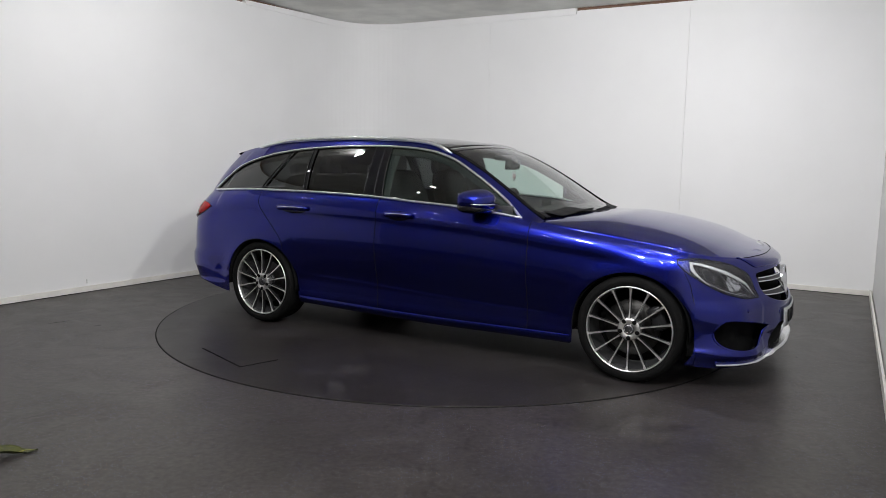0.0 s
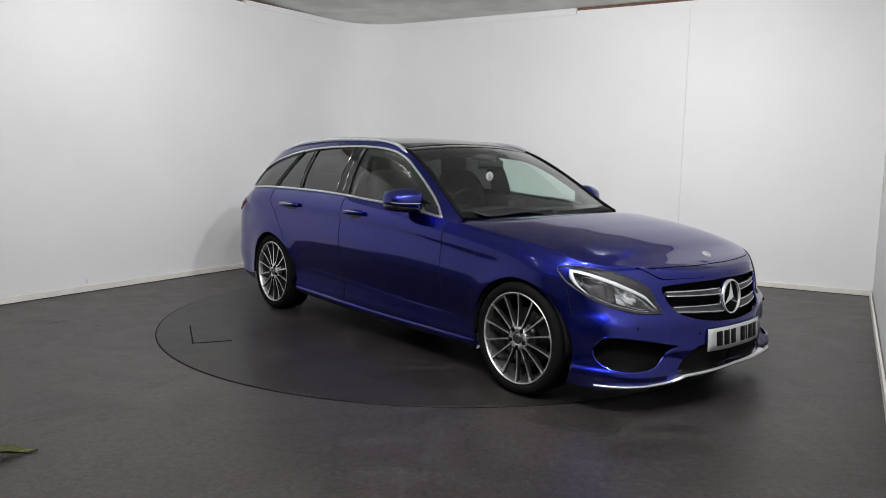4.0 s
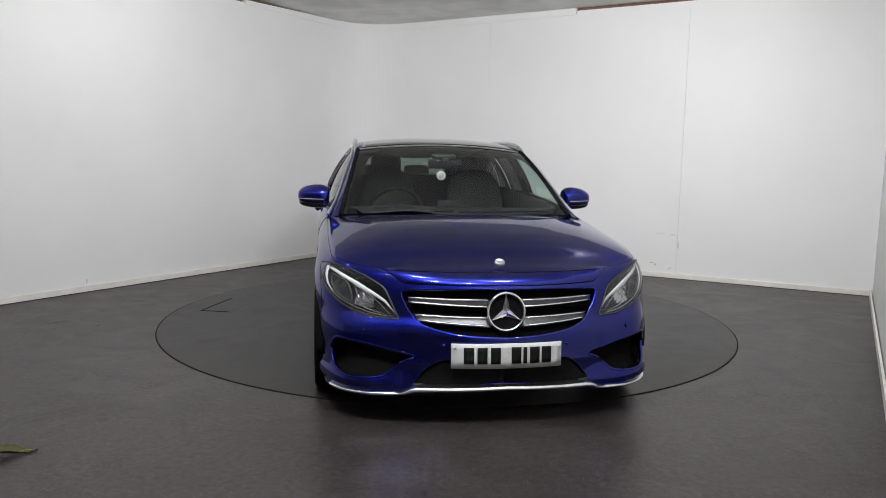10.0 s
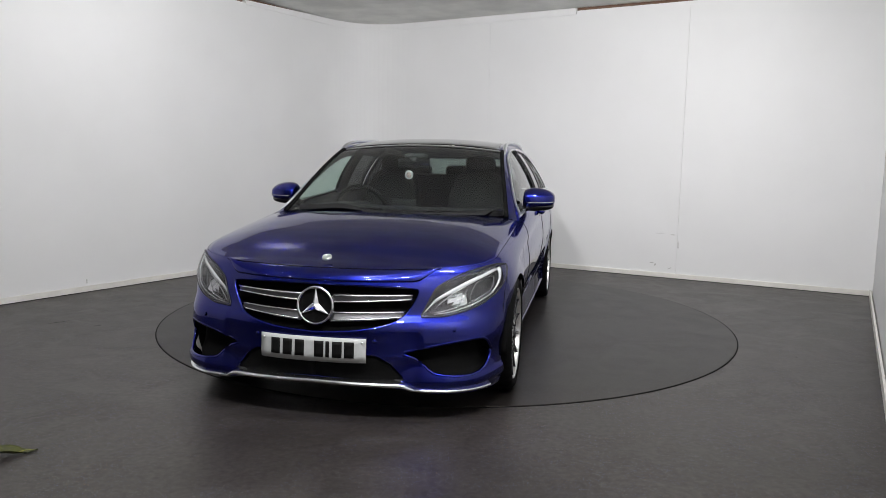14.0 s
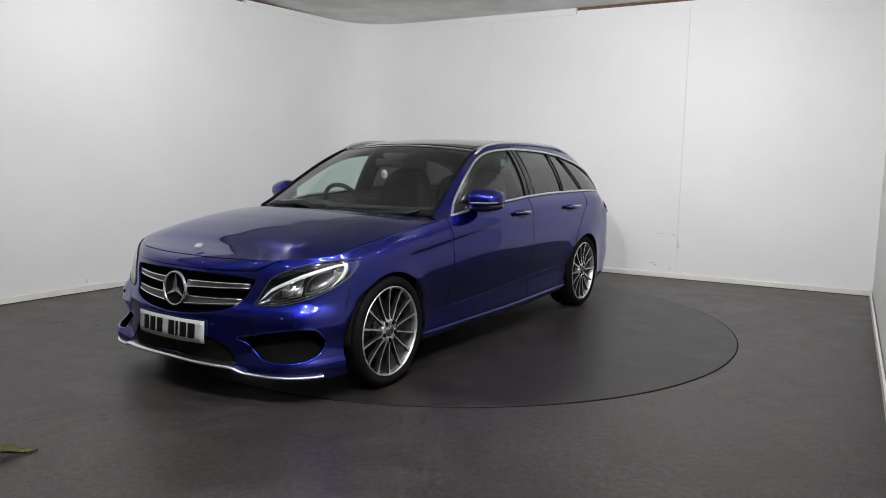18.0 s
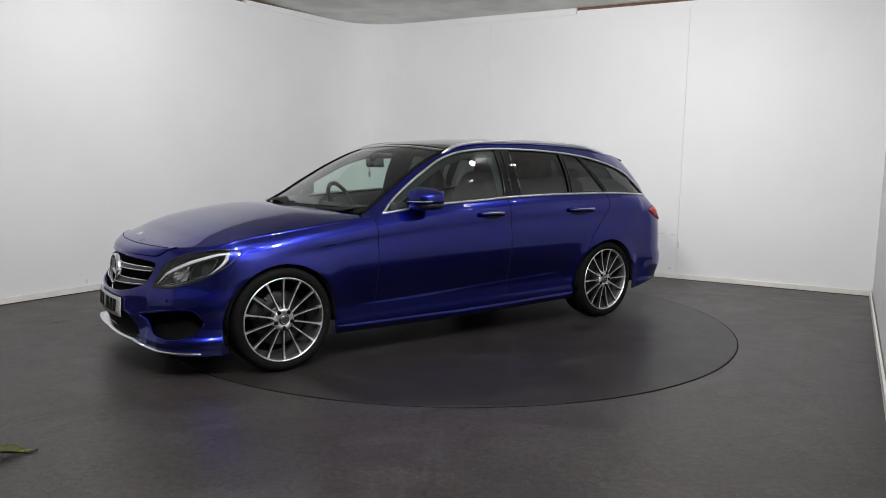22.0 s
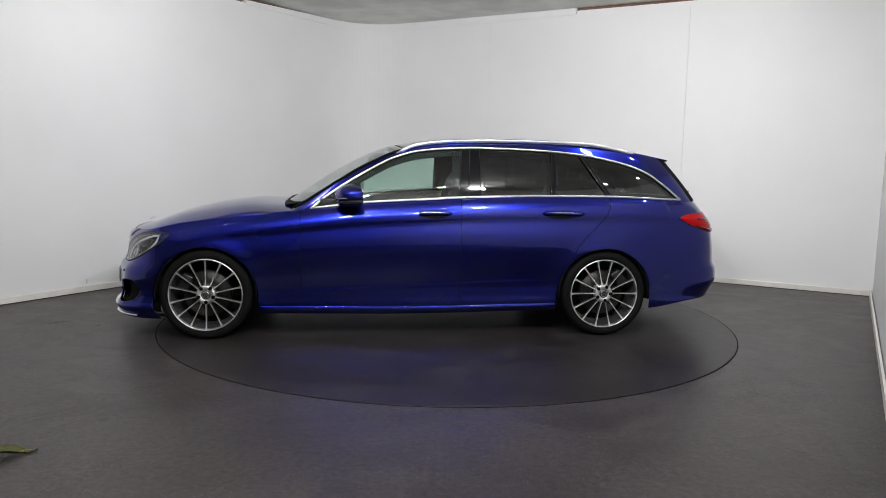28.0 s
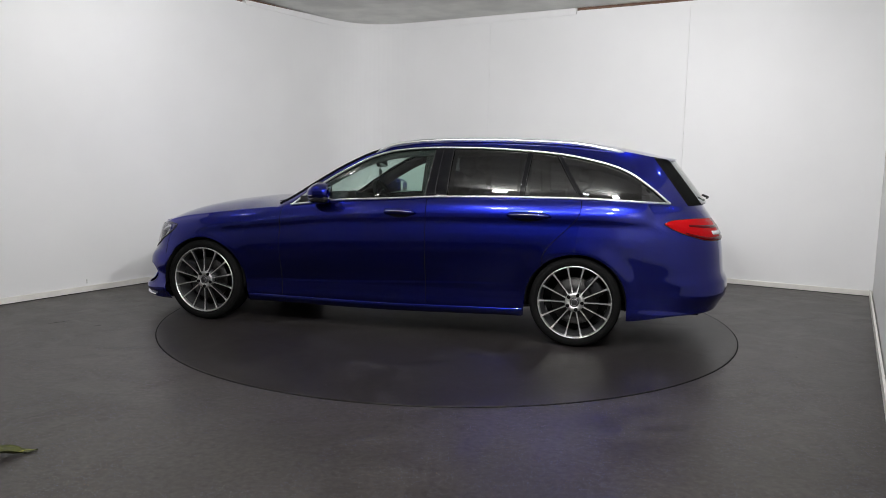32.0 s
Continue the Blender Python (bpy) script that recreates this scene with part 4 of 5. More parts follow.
def nose_patch(name, y0, y1, lo, up, material, parent, out, label="", n=16, m=4, thick=0.004):
    """A band on the nose between y0 and y1, its lower and upper edges given as functions of y."""
    rows = []
    for k in range(n + 1):
        y = y0 + (y1 - y0) * k / n
        rows.append([nose_point(y, lo(y) + (up(y) - lo(y)) * j / m, out) for j in range(m + 1)])
    return sheet(name, rows, material, parent, label, thick=thick, toward=(1.2, 0, 0.5))


def build_front(car):
    full = [p for p in GRILLE] + [(-y, z) for y, z in GRILLE[::-1][1:-1]]
    tube("grille_frame", trace(full, -0.008), 0.0085, PAINT, car, "body-coloured rolled edge of the grille", closed=True)
    both_sides(lambda s: tube("intake_frame", trace([(s * y, z) for y, z in INTAKE], -0.008), 0.0098, PAINT, car, closed=True))
    full = [p for p in CENTRE] + [(-y, z) for y, z in CENTRE[::-1][1:-1]]
    tube("lower_intake_frame", trace(full, -0.005), 0.004, PAINT, car, closed=True)
    for y0, y1 in ((-0.43, 0.0), (0.0, 0.43)):
        nose_patch("lower_mesh", y0, y1, lambda y: 0.205, lambda y: 0.346 - 0.12 * smooth01((abs(y) - 0.30) / 0.13), VOID, car, -0.014, n=10)
    # twin silver louvres each side of the emblem
    for s in (1, -1):
        for z0, z1, h0, h1, y1 in ((0.598, 0.606, 0.032, 0.021, 0.456), (0.516, 0.528, 0.032, 0.020, 0.424)):
            zc = lambda y, a=z0, b=z1, e=y1: a + (b - a) * (abs(y) - 0.08) / (e - 0.08)
            hh = lambda y, a=h0, b=h1, e=y1: a + (b - a) * (abs(y) - 0.08) / (e - 0.08)
            lou = nose_patch("louvre", s * 0.075, s * y1, lambda y: zc(y) - hh(y) / 2, lambda y: zc(y) + hh(y) / 2, LOUVRE_GREY, car, -0.012, "silver grille louvre with bright edges", thick=0.014)
            for g in (1, -1):
                pts = [nose_point(s * y, zc(y) + g * hh(y) / 2, -0.009) for y in np.linspace(0.085, y1, 10)]
                tube("louvre_edge", pts, 0.0042, SPLITTER, lou, sides=6)
    # round emblem
    em = new("grille_emblem")
    em.parent = car
    em.matrix_basis = pose(2.156, 0, 0.561, 0, -5, 0)
    lathe("emblem_dish", [(0.0, -0.012), (0.082, -0.012)], VOID, em, 40).matrix_basis = pose(0, 0, 0, 0, 0, -90)
    lathe("emblem_ring", [(0.081, -0.012), (0.081, 0.004), (0.086, 0.010), (0.092, 0.008), (0.095, 0.0), (0.095, -0.02)], CHROME, em, 56).matrix_basis = pose(0, 0, 0, 0, 0, -90)
    for k in range(3):
        q = math.pi / 2 + k * 2 * math.pi / 3
        c, d = math.cos(q), math.sin(q)
        bm = bmesh.new()
        tip = bm.verts.new((0.0, 0.084 * c, 0.084 * d))
        ridge = bm.verts.new((0.016, 0, 0))
        b0 = bm.verts.new((0.0, -0.017 * d + 0.010 * c, 0.017 * c + 0.010 * d))
        b1 = bm.verts.new((0.0, 0.017 * d + 0.010 * c, -0.017 * c + 0.010 * d))
        bm.faces.new((tip, ridge, b0))
        bm.faces.new((tip, b1, ridge))
        bm.faces.new((tip, b0, b1))
        bmesh.ops.recalc_face_normals(bm, faces=bm.faces)
        part("emblem_arm", bm, CHROME, em)
    # small round badge on the bonnet's nose
    bd = lathe("bonnet_badge", [(0.0, 0.002), (0.016, 0.002), (0.017, 0.0035), (0.023, 0.003), (0.025, 0.0), (0.0255, -0.006)], SATIN, car, 28, "z", "small round silver bonnet badge")
    bd.matrix_basis = pose(2.002, 0, 0.777, 0, 26, 0)
    # number plate: white with plain dark bars
    pl = nose_patch("number_plate", -0.262, 0.262, lambda y: 0.309, lambda y: 0.421, PLATE, car, 0.016, "white number plate with plain dark bars", thick=0.006)
    w = 0.046
    ys = [0.185, 0.128, 0.082, 0.040, -0.058, -0.120, -0.182]
    for y in ys:
        ww = w if abs(y - 0.082) > 0.001 else 0.018
        nose_patch("plate_bar", y - ww / 2, y + ww / 2, lambda v: 0.327, lambda v: 0.403, INK, pl, 0.0185, n=3, thick=0.002)
    for y in (0.245, -0.245):
        sc = lathe("plate_screw", [(0.0, 0.003), (0.005, 0.002), (0.006, -0.002)], SATIN, pl, 10)
        p = nose_point(y, 0.40, 0.018)
        sc.matrix_basis = pose(p[0], p[1], p[2], 0, 0, -90)
    # silver splitter strip
    zs = lambda y: float(np.interp(y, (0, 0.41, 0.43, 0.475, 0.49, 0.81), (0.200, 0.194, 0.191, 0.169, 0.166, 0.157)))
    rows = []
    pts = [nose_point(y, zs(abs(y)), 0) for y in np.linspace(-0.815, 0.815, 96)]
    for p in pts:
        d = Vector((p[0] - 1.0, p[1] * 0.9, 0)).normalized()
        a = Vector(p)
        k = smooth01((0.50 - abs(p[1])) / 0.06)
        th, sh = 0.013 + 0.004 * k, 0.017 + 0.024 * k
        rows.append([tuple(a + d * -0.015 + Vector((0, 0, th))), tuple(a + d * (sh - 0.016) + Vector((0, 0, th * 0.8))), tuple(a + d * (sh - 0.004) + Vector((0, 0, th * 0.6))), tuple(a + d * sh + Vector((0, 0, 0))), tuple(a + d * (sh - 0.004) + Vector((0, 0, -0.005))), tuple(a + d * -0.015 + Vector((0, 0, -0.004)))])
    sheet("splitter", rows, SPLITTER, car, "bright silver trim along the bumper's lower lip", thick=0.0, toward=(1.5, 0, 0.21))
    lip = [[(p[0] - 0.01, p[1], p[2] - 0.004), (p[0] - 0.03, p[1] * 0.98, p[2] - 0.020), (p[0] - 0.2, p[1] * 0.9, p[2] - 0.020)] for p in pts]
    sheet("bumper_underlip", lip, BLACK, car, thick=0.003, toward=(1.5, 0, 0.5))
    # parking sensors
    for y, z in ((0.30, 0.405), (0.66, 0.452)):
        for s in (1, -1):
            p = nose_point(s * y, z, 0.001)
            b = lathe("parking_sensor", [(0.0, 0.002), (0.009, 0.0015), (0.011, -0.002)], PAINT, car, 14)
            ang = math.degrees(math.atan2(p[1], p[0] - 1.55))
            b.matrix_basis = pose(*p, 0, 0, ang - 90)
    both_sides(lambda s: build_headlamp(car, s))


def build_headlamp(car, s):
    lampo = new("headlamp")
    lampo.parent = car
    tagged(lampo, "clear headlamp with a pale light guide and dark bowl")
    P = lambda u, w, o: (lambda p: (p[0], s * p[1], p[2]))(lamp_point(u, w, o))
    U, W = np.linspace(0.0, 1.0, 40), np.linspace(0, 1, 10)
    sheet("bowl", [[P(u, w, -0.045 * math.sin(math.pi * min(max(w, 0), 1)) ** 0.5 * min(1, (1 - u) * 5, u * 8 + 0.1) - 0.004) for w in W] for u in U], LAMP_BOWL, lampo, thick=0.0, toward=(1.2, 0, 0.5))
    sheet("lens_cover", [[P(u, w, 0.004) for w in W] for u in U], LENS, lampo, thick=0.0, toward=(1.2, 0, 0.5))
    rim = [P(u, 0.0, 0.002) for u in U] + [P(u, 1.0, 0.002) for u in U[::-1]]
    tube("lamp_seal", rim, 0.0040, BLACK, lampo, sides=6, closed=True)
    # pale light guide: along the brow, then round the outer end
    path = [(0.02, 0.62), (0.06, 0.60), (0.12, 0.62), (0.22, 0.70), (0.38, 0.78), (0.55, 0.84), (0.70, 0.88), (0.86, 0.90)]
    rows = [[P(u, w - d, -0.012) for d in (0.0, 0.06, 0.115)] for u, w in path]
    sheet("light_guide", rows, LED, lampo, "white light guide along the brow", thick=0.004, toward=(1.2, 0, 0.5))
    end = [(0.80, 0.88, 0.89, 0.88), (0.81, 0.62, 0.89, 0.66), (0.785, 0.38, 0.86, 0.40), (0.73, 0.20, 0.80, 0.16), (0.63, 0.07, 0.69, 0.05)]
    sheet("light_guide", [[P(a, b, -0.010), P((a + c) / 2, (b + d) / 2, -0.006), P(c, d, -0.010)] for a, b, c, d in end], LED, lampo, "white light guide at the outer end", thick=0.004, toward=(1.2, 0, 0.5))
    tube("lamp_line", [P(u, 0.09, -0.008) for u in np.linspace(0.10, 0.68, 16)], 0.003, CHROME, lampo, sides=6)
    # projector and reflector
    sq = lambda v: math.copysign(abs(v) ** 0.55, v)
    ring = [P(0.57 + 0.13 * sq(math.cos(q)) + 0.03 * sq(math.sin(q)), 0.42 + 0.27 * sq(math.sin(q)), -0.014) for q in np.linspace(0, 2 * math.pi, 33)[:-1]]
    tube("projector_ring", ring, 0.0035, LOUVRE_GREY, lampo, sides=6, closed=True)
    c = P(0.56, 0.42, -0.036)
    eye = lathe("projector_lens", [(0.0, 0.02), (0.012, 0.018), (0.022, 0.010), (0.027, 0.0)], LENS, lampo, 24)
    ang = math.degrees(math.atan2(c[1], c[0] - 1.35))
    eye.matrix_basis = pose(*c, 0, 0, ang - 90)
    rows = [[P(u, w, -0.034 + 0.022 * abs(math.sin(9 * u + 7 * w))) for w in np.linspace(0.16, 0.60, 6)] for u in np.linspace(0.22, 0.40, 10)]
    sheet("reflector", rows, CHROME, lampo, "bright faceted reflector", thick=0.002, toward=(1.2, 0, 0.5), smooth=False)
    tube("reflector_edge", [P(u, w, -0.012) for u, w in ((0.41, 0.66), (0.37, 0.40), (0.30, 0.16), (0.16, 0.13), (0.08, 0.20), (0.16, 0.40), (0.28, 0.60))], 0.003, CHROME, lampo, sides=6, closed=True)
    for k in range(14):
        p = P(0.20 + 0.042 * k, 0.90 + 0.03 * (k % 2), -0.010)
        b = bmesh.new()
        bmesh.ops.create_icosphere(b, subdivisions=1, radius=0.006)
        bmesh.ops.translate(b, vec=p, verts=b.verts)
        part("lamp_diode", b, CHROME, lampo, smooth=False)
    return lampo


def blob(name, centre, half, power, material, parent, label="", n=28, m=16, shape=None):
    """A rounded, boxy solid: a superellipsoid, bent by shape(p)."""
    rows = []
    sg = lambda v, e: math.copysign(abs(v) ** e, v)
    for i in range(m + 1):
        a = -math.pi / 2 + math.pi * i / m
        row = []
        for j in range(n + 1):
            b = 2 * math.pi * j / n
            p = Vector((half[0] * sg(math.cos(a), power) * sg(math.cos(b), power), half[1] * sg(math.cos(a), power) * sg(math.sin(b), power), half[2] * sg(math.sin(a), power)))
            if shape:
                p = Vector(shape(p))
            row.append(tuple(p + Vector(centre)))
        rows.append(row)
    return sheet(name, rows, material, parent, label, thick=0.0, toward=centre)


def build_mirror(car, s):
    mir = new("door_mirror")
    mir.parent = car
    cx, cy, cz = 0.440, s * 0.922, 1.006

    def form(p):
        # k from the inner end to the outer: tall and square at the glass and the root, swept and lower outboard
        k = min(max((p.y * s / 0.108 + 1) / 2, 0.0), 1.0)
        nose = smooth01(p.x / 0.09)
        return (p.x + 0.026 - 0.056 * k, max(p.y * s, -0.100) * s, p.z * (1.03 - 0.36 * k ** 2.5) * (1 - 0.22 * nose) - 0.006 * nose)
    blob("mirror_cap", (cx, cy, cz + 0.008), (0.088, 0.108, 0.076), 0.62, PAINT, mir, shape=form)
    blob("mirror_base", (cx - 0.005, cy, cz - 0.028), (0.083, 0.103, 0.048), 0.62, BLACK_GLOSS, mir, shape=form)
    pts = []
    for k in range(14):
        b = -0.5 + 1.80 * k / 13
        p = Vector((0.088 * max(math.cos(b), 0) ** 0.62, s * 0.108 * math.copysign(abs(math.sin(b)) ** 0.62, b), -0.014))
        q = form(p)
        pts.append((cx + q[0] * 0.99, cy + q[1] * 0.99, cz + 0.004 + q[2]))
    tube("indicator", pts, 0.0038, LENS_GREY, mir, "pale indicator strip along the mirror", sides=6, taper=True)
    box("mirror_glass", -0.003, 0.003, -0.070, 0.074, -0.052, 0.052, CHROME, mir, 0.002, m=pose(cx - 0.084, cy + s * 0.004, cz + 0.004, 0, 0, s * 8))
    stem = [(0.53, s * 0.770, 0.946), (0.49, s * 0.82, 0.950), (0.450, s * 0.875, 0.958)]
    tube("mirror_foot", stem, 0.030, BLACK_GLOSS, mir, flat=0.75, sides=14)


def build_handle(car, x, s, z):
    h = new("door_handle")
    h.parent = car
    # the cup is body paint; its shade is painted as a black sheet
    cup = [[(lambda p: (p[0], s * p[1], p[2]))(side_point(q_at(x + 0.092 * math.cos(t) * r), z - 0.008 + 0.032 * math.sin(t) * r, 0.0025 * (1 - 0.5 * r))) for r in (0.02, 0.5, 1.0)] for t in np.linspace(0, 2 * math.pi, 25)]
    sheet("handle_cup_shade", cup, PILLAR, h, thick=0.0, toward=(x, 0, 0.6))
    pts = [(lambda p: (p[0], s * (p[1] + o), p[2] + dz))(side_point(q_at(x + d), z)) for d, o, dz in ((0.116, 0.004, 0.0), (0.10, 0.020, 0.002), (0.05, 0.030, 0.004), (-0.02, 0.030, 0.004), (-0.085, 0.026, 0.002), (-0.116, 0.010, -0.001))]
    tube("grip", pts, 0.018, PAINT, h, flat=1.15, sides=14, taper=True)
    strip = [(p[0], p[1] + s * 0.0165, p[2] + 0.005) for p in pts[1:-1]]
    tube("handle_strip", strip, 0.0055, CHROME, h, "chrome strip along the handle", sides=6, taper=True)


def build_side(car):
    for s in (1, -1):
        build_mirror(car, s)
        build_handle(car, -0.165, s, 0.893)
        build_handle(car, -0.935, s, 0.898)
        # roof rail
        xs = np.linspace(0.10, -1.80, 40)
        lift = lambda x: 0.016 * smooth01((0.12 - x) / 0.16) * smooth01((x + 1.82) / 0.45)
        pts = [(x + LEAN(x), s * (ROOF_Y(x) + 0.004), ROOF_Z(x) - 0.008 + 1.5 * lift(x)) for x in xs]
        tube("roof_rail", pts, 0.0135, SATIN, car, "satin silver roof rail", sides=10, taper=True)
        # dark lines between the panels
        for x, z0 in ((0.775, 0.19), (-0.355, 0.19), (DOOR_END - 0.0008, 0.50)):
            lo = max(z0, bottom(x, -AXLE)) if x < -1 else z0
            pts = [flip([side_point(q_at(x), z, -0.0005)], s)[0] for z in np.linspace(lo, TOP(x) - 0.004, 60)]
            tube("panel_gap", pts, 0.0027, GAP_SHADE, car, sides=6)
        # wing to bumper line under the lamp's tip
        pts = [flip([side_point(q_at(x), z, -0.001)], s)[0] for x, z in ((1.68, 0.722), (1.705, 0.70), (1.735, 0.66), (1.765, 0.60), (1.772, 0.50), (1.772, 0.40))]
        tube("panel_gap", pts, 0.0022, GAP_SHADE, car, sides=6)
        # side skirt under the doors
        rows = []
        for x in np.linspace(1.055, -1.055, 40):
            zb = SILL(x)
            o = min(1.0, (1.06 - abs(x)) / 0.06)
            a = side_point(q_at(x), zb + 0.048, 0.001)
            b = side_point(q_at(x), zb + 0.043, 0.009 * o)
            c = side_point(q_at(x), zb + 0.010, 0.007 * o)
            d = side_point(q_at(x), zb - 0.010, -0.004)
            e = (d[0], d[1] - 0.10 * o, d[2] - 0.004 * o)
            rows.append(flip([a, b, c, d, e], s))
        sheet("side_skirt", rows, PAINT, car, "body-coloured side skirt", thick=0.0, toward=(0, 0, 0.5))
        # tail lamp wrapping the rear corner
        q0, q1 = q_at(-2.09), q_at(-2.455)
        lo = Curve1((0, 0.862), (0.12, 0.825), (0.3, 0.785), (0.55, 0.757), (1.0, 0.750))
        up = Curve1((0, 0.872), (0.15, 0.893), (0.45, 0.903), (1.0, 0.895))
        tl = new("tail_lamp")
        tl.parent = car
        tagged(tl, "red tail lamp wrapping the rear corner")
        U = np.linspace(0, 1, 26)
        pt = lambda u, w, o: flip([side_point(q0 + (q1 - q0) * u, lo(u) + (up(u) - lo(u)) * w, o)], s)[0]
        sheet("red_lens", [[pt(u, w, 0.004 + 0.008 * math.sin(math.pi * w)) for w in np.linspace(0, 1, 8)] for u in U], RED, tl, thick=0.0, toward=(-1.6, 0, 0.6))
        sheet("lamp_band", [[pt(u, w, 0.0125) for w in (0.04, 0.10, 0.16)] for u in np.linspace(0.22, 1.0, 18)], RED_DARK, tl, "dark red lower band", thick=0.002, toward=(-1.6, 0, 0.6))
        sheet("lamp_band", [[pt(u, w, 0.0125) for w in (0.56, 0.62, 0.68)] for u in np.linspace(0.30, 1.0, 18)], RED_DARK, tl, "dark red upper band", thick=0.002, toward=(-1.6, 0, 0.6))
        sheet("reversing_lens", [[pt(u, w, 0.0145 - 0.001 * abs(w - 0.4)) for w in (0.26, 0.34, 0.42)] for u in np.linspace(0.62, 1.0, 12)], LED, tl, "pale reversing lens stripe", thick=0.002, toward=(-1.6, 0, 0.6))
        tube("lamp_seal", [pt(u, 0, 0.002) for u in U] + [pt(u, 1, 0.002) for u in U[::-1]], 0.003, BLACK, tl, sides=6, closed=True)
        # tailpipe trim
        box("tailpipe_trim", -2.25, -2.185, s * 0.47 - 0.10, s * 0.53 + 0.10, 0.225, 0.285, CHROME, car, 0.02)
        # black sail behind the mirror
        box("mirror_sail", 0.52, 0.64, s * 0.805 - 0.006, s * 0.805 + 0.006, 0.925, 0.985, BLACK, car, 0.004, m=pose(0, 0, 0))
    tube("rear_wiper", ((-2.335, 0.0, 1.015), (-2.320, 0.20, 1.03), (-2.265, 0.36, 1.05)), 0.008, BLACK, car, sides=6)


def build_cabin(car):
    # dashboard with a rounded top and binnacle
    rows = []
    for x, z, w in ((0.90, 0.93, 0.62), (0.78, 0.955, 0.66), (0.66, 0.955, 0.69), (0.58, 0.935, 0.70), (0.54, 0.89, 0.70), (0.53, 0.80, 0.70), (0.56, 0.62, 0.70), (0.60, 0.45, 0.70)):
        rows.append([(x + 0.05 * (1 - v * v), w * v, z + (0.02 if x > 0.55 else 0) * math.exp(-((v + 0.53) / 0.25) ** 2)) for v in np.linspace(-1, 1, 25)])
    sheet("dashboard", rows, TRIM_DARK, car, "dark soft-touch dashboard", thick=0.006, toward=(0.9, 0, 0.6))
    box("centre_display", 0.53, 0.55, -0.09, 0.09, 0.93, 0.995, TRIM_DARK, car, 0.006)
    # steering wheel on the car's right
    st = new("steering_wheel")
    st.parent = car
    st.matrix_basis = pose(0.36, -0.36, 0.90, 0, -66, 0)
    tube("wheel_rim", [(0.185 * math.cos(q), 0.185 * math.sin(q), 0) for q in np.linspace(0, 2 * math.pi, 41)[:-1]], 0.0165, LEATHER, st, closed=True, sides=10)
    blob("wheel_boss", (0, 0, -0.01), (0.075, 0.085, 0.03), 0.7, TRIM_DARK, st)
    for q in (0, math.pi, -math.pi / 2):
        tube("wheel_spoke", [(0.06 * math.sin(q), 0.06 * math.cos(q), -0.012), (0.18 * math.sin(q), 0.18 * math.cos(q), 0)], 0.015, SATIN, st, flat=0.5)
    tube("column", [(0, 0, -0.02), (0, 0, -0.22)], 0.04, TRIM_DARK, st)

    def seat(y):
        se = new("front_seat")
        se.parent = car
        blob("cushion", (-0.12, y, 0.50), (0.27, 0.25, 0.10), 0.5, LEATHER, se)
        blob("seat_back", (0, 0, 0), (0.085, 0.245, 0.33), 0.5, LEATHER, se, shape=lambda p: (p.x - 0.30 * (p.z + 0.33) - 0.30, p.y * (1 - 0.18 * smooth01((p.z + 0.0) / 0.35)) + y, p.z + 0.86))
        blob("headrest", (-0.545, y, 1.225), (0.050, 0.125, 0.080), 0.55, LEATHER, se)
        for d in (0.05, -0.05):
            tube("headrest_post", [(-0.525, y + d, 1.12), (-0.54, y + d, 1.18)], 0.007, CHROME, se, sides=6)
    seat(-0.36)
    seat(0.36)
    rb = new("rear_bench")
    rb.parent = car
    blob("cushion", (-1.02, 0, 0.50), (0.26, 0.62, 0.11), 0.35, LEATHER, rb)
    blob("seat_back", (0, 0, 0), (0.075, 0.62, 0.30), 0.35, LEATHER, rb, shape=lambda p: (p.x - 0.35 * (p.z + 0.3) - 1.20, p.y, p.z + 0.84))
    for y in (-0.38, 0.0, 0.38):
        blob("headrest", (-1.44, y, 1.165), (0.045, 0.12, 0.055), 0.55, LEATHER, rb)
    # floor, door linings, headlining
    box("cabin_floor", -2.25, 0.9, -0.70, 0.70, 0.24, 0.30, TRIM_DARK, car, 0.01)
    box("bulkhead", 0.90, 0.95, -0.70, 0.70, 0.25, 0.90, TRIM_DARK, car, 0.01)
    for s in (1, -1):
        rows = []
        for x in np.linspace(0.86, -1.95, 40):
            y = YBELT(x) - 0.045
            rows.append([(x, s * (y + 0.025), TOP(x) - 0.004), (x, s * (y - 0.02), TOP(x) - 0.03), (x, s * (y - 0.04), TOP(x) - 0.2), (x, s * min(y, 0.74), 0.62), (x, s * min(y, 0.72), 0.30)])
        sheet("door_lining", rows, TRIM_DARK, car, thick=0.004, toward=(0, s * 3, 0.7))
        # pillars' inner covers
        rows = []
        for x in np.linspace(0.80, -2.06, 60):
            zr = ROOF_Z(x)
            up = max(GLASS_UP(x), GLASS_LO(x)) if x > -2.03 else GLASS_LO(x)
            p, r = upper_point(x, max(min(up - 0.05, zr - 0.002), TOP(x) + 0.01), -0.02), upper_point(x, zr - 0.001, -0.02)
            rows.append(flip([p, r], s))
        sheet("pillar_lining", rows, TRIM_DARK, car, thick=0.003, toward=(0, s * 5, 1.0))
        for x0, x1 in ((-0.30, -0.53), (-0.99, -1.08)):
            rows = [flip([upper_point(x0 + (x1 - x0) * k / 4, TOP(x0) + (ROOF_Z(x0) - TOP(x0)) * j / 8, -0.03) for j in range(9)], s) for k in range(5)]
            sheet("pillar_lining", rows, TRIM_DARK, car, thick=0.003, toward=(0, s * 5, 1.0))
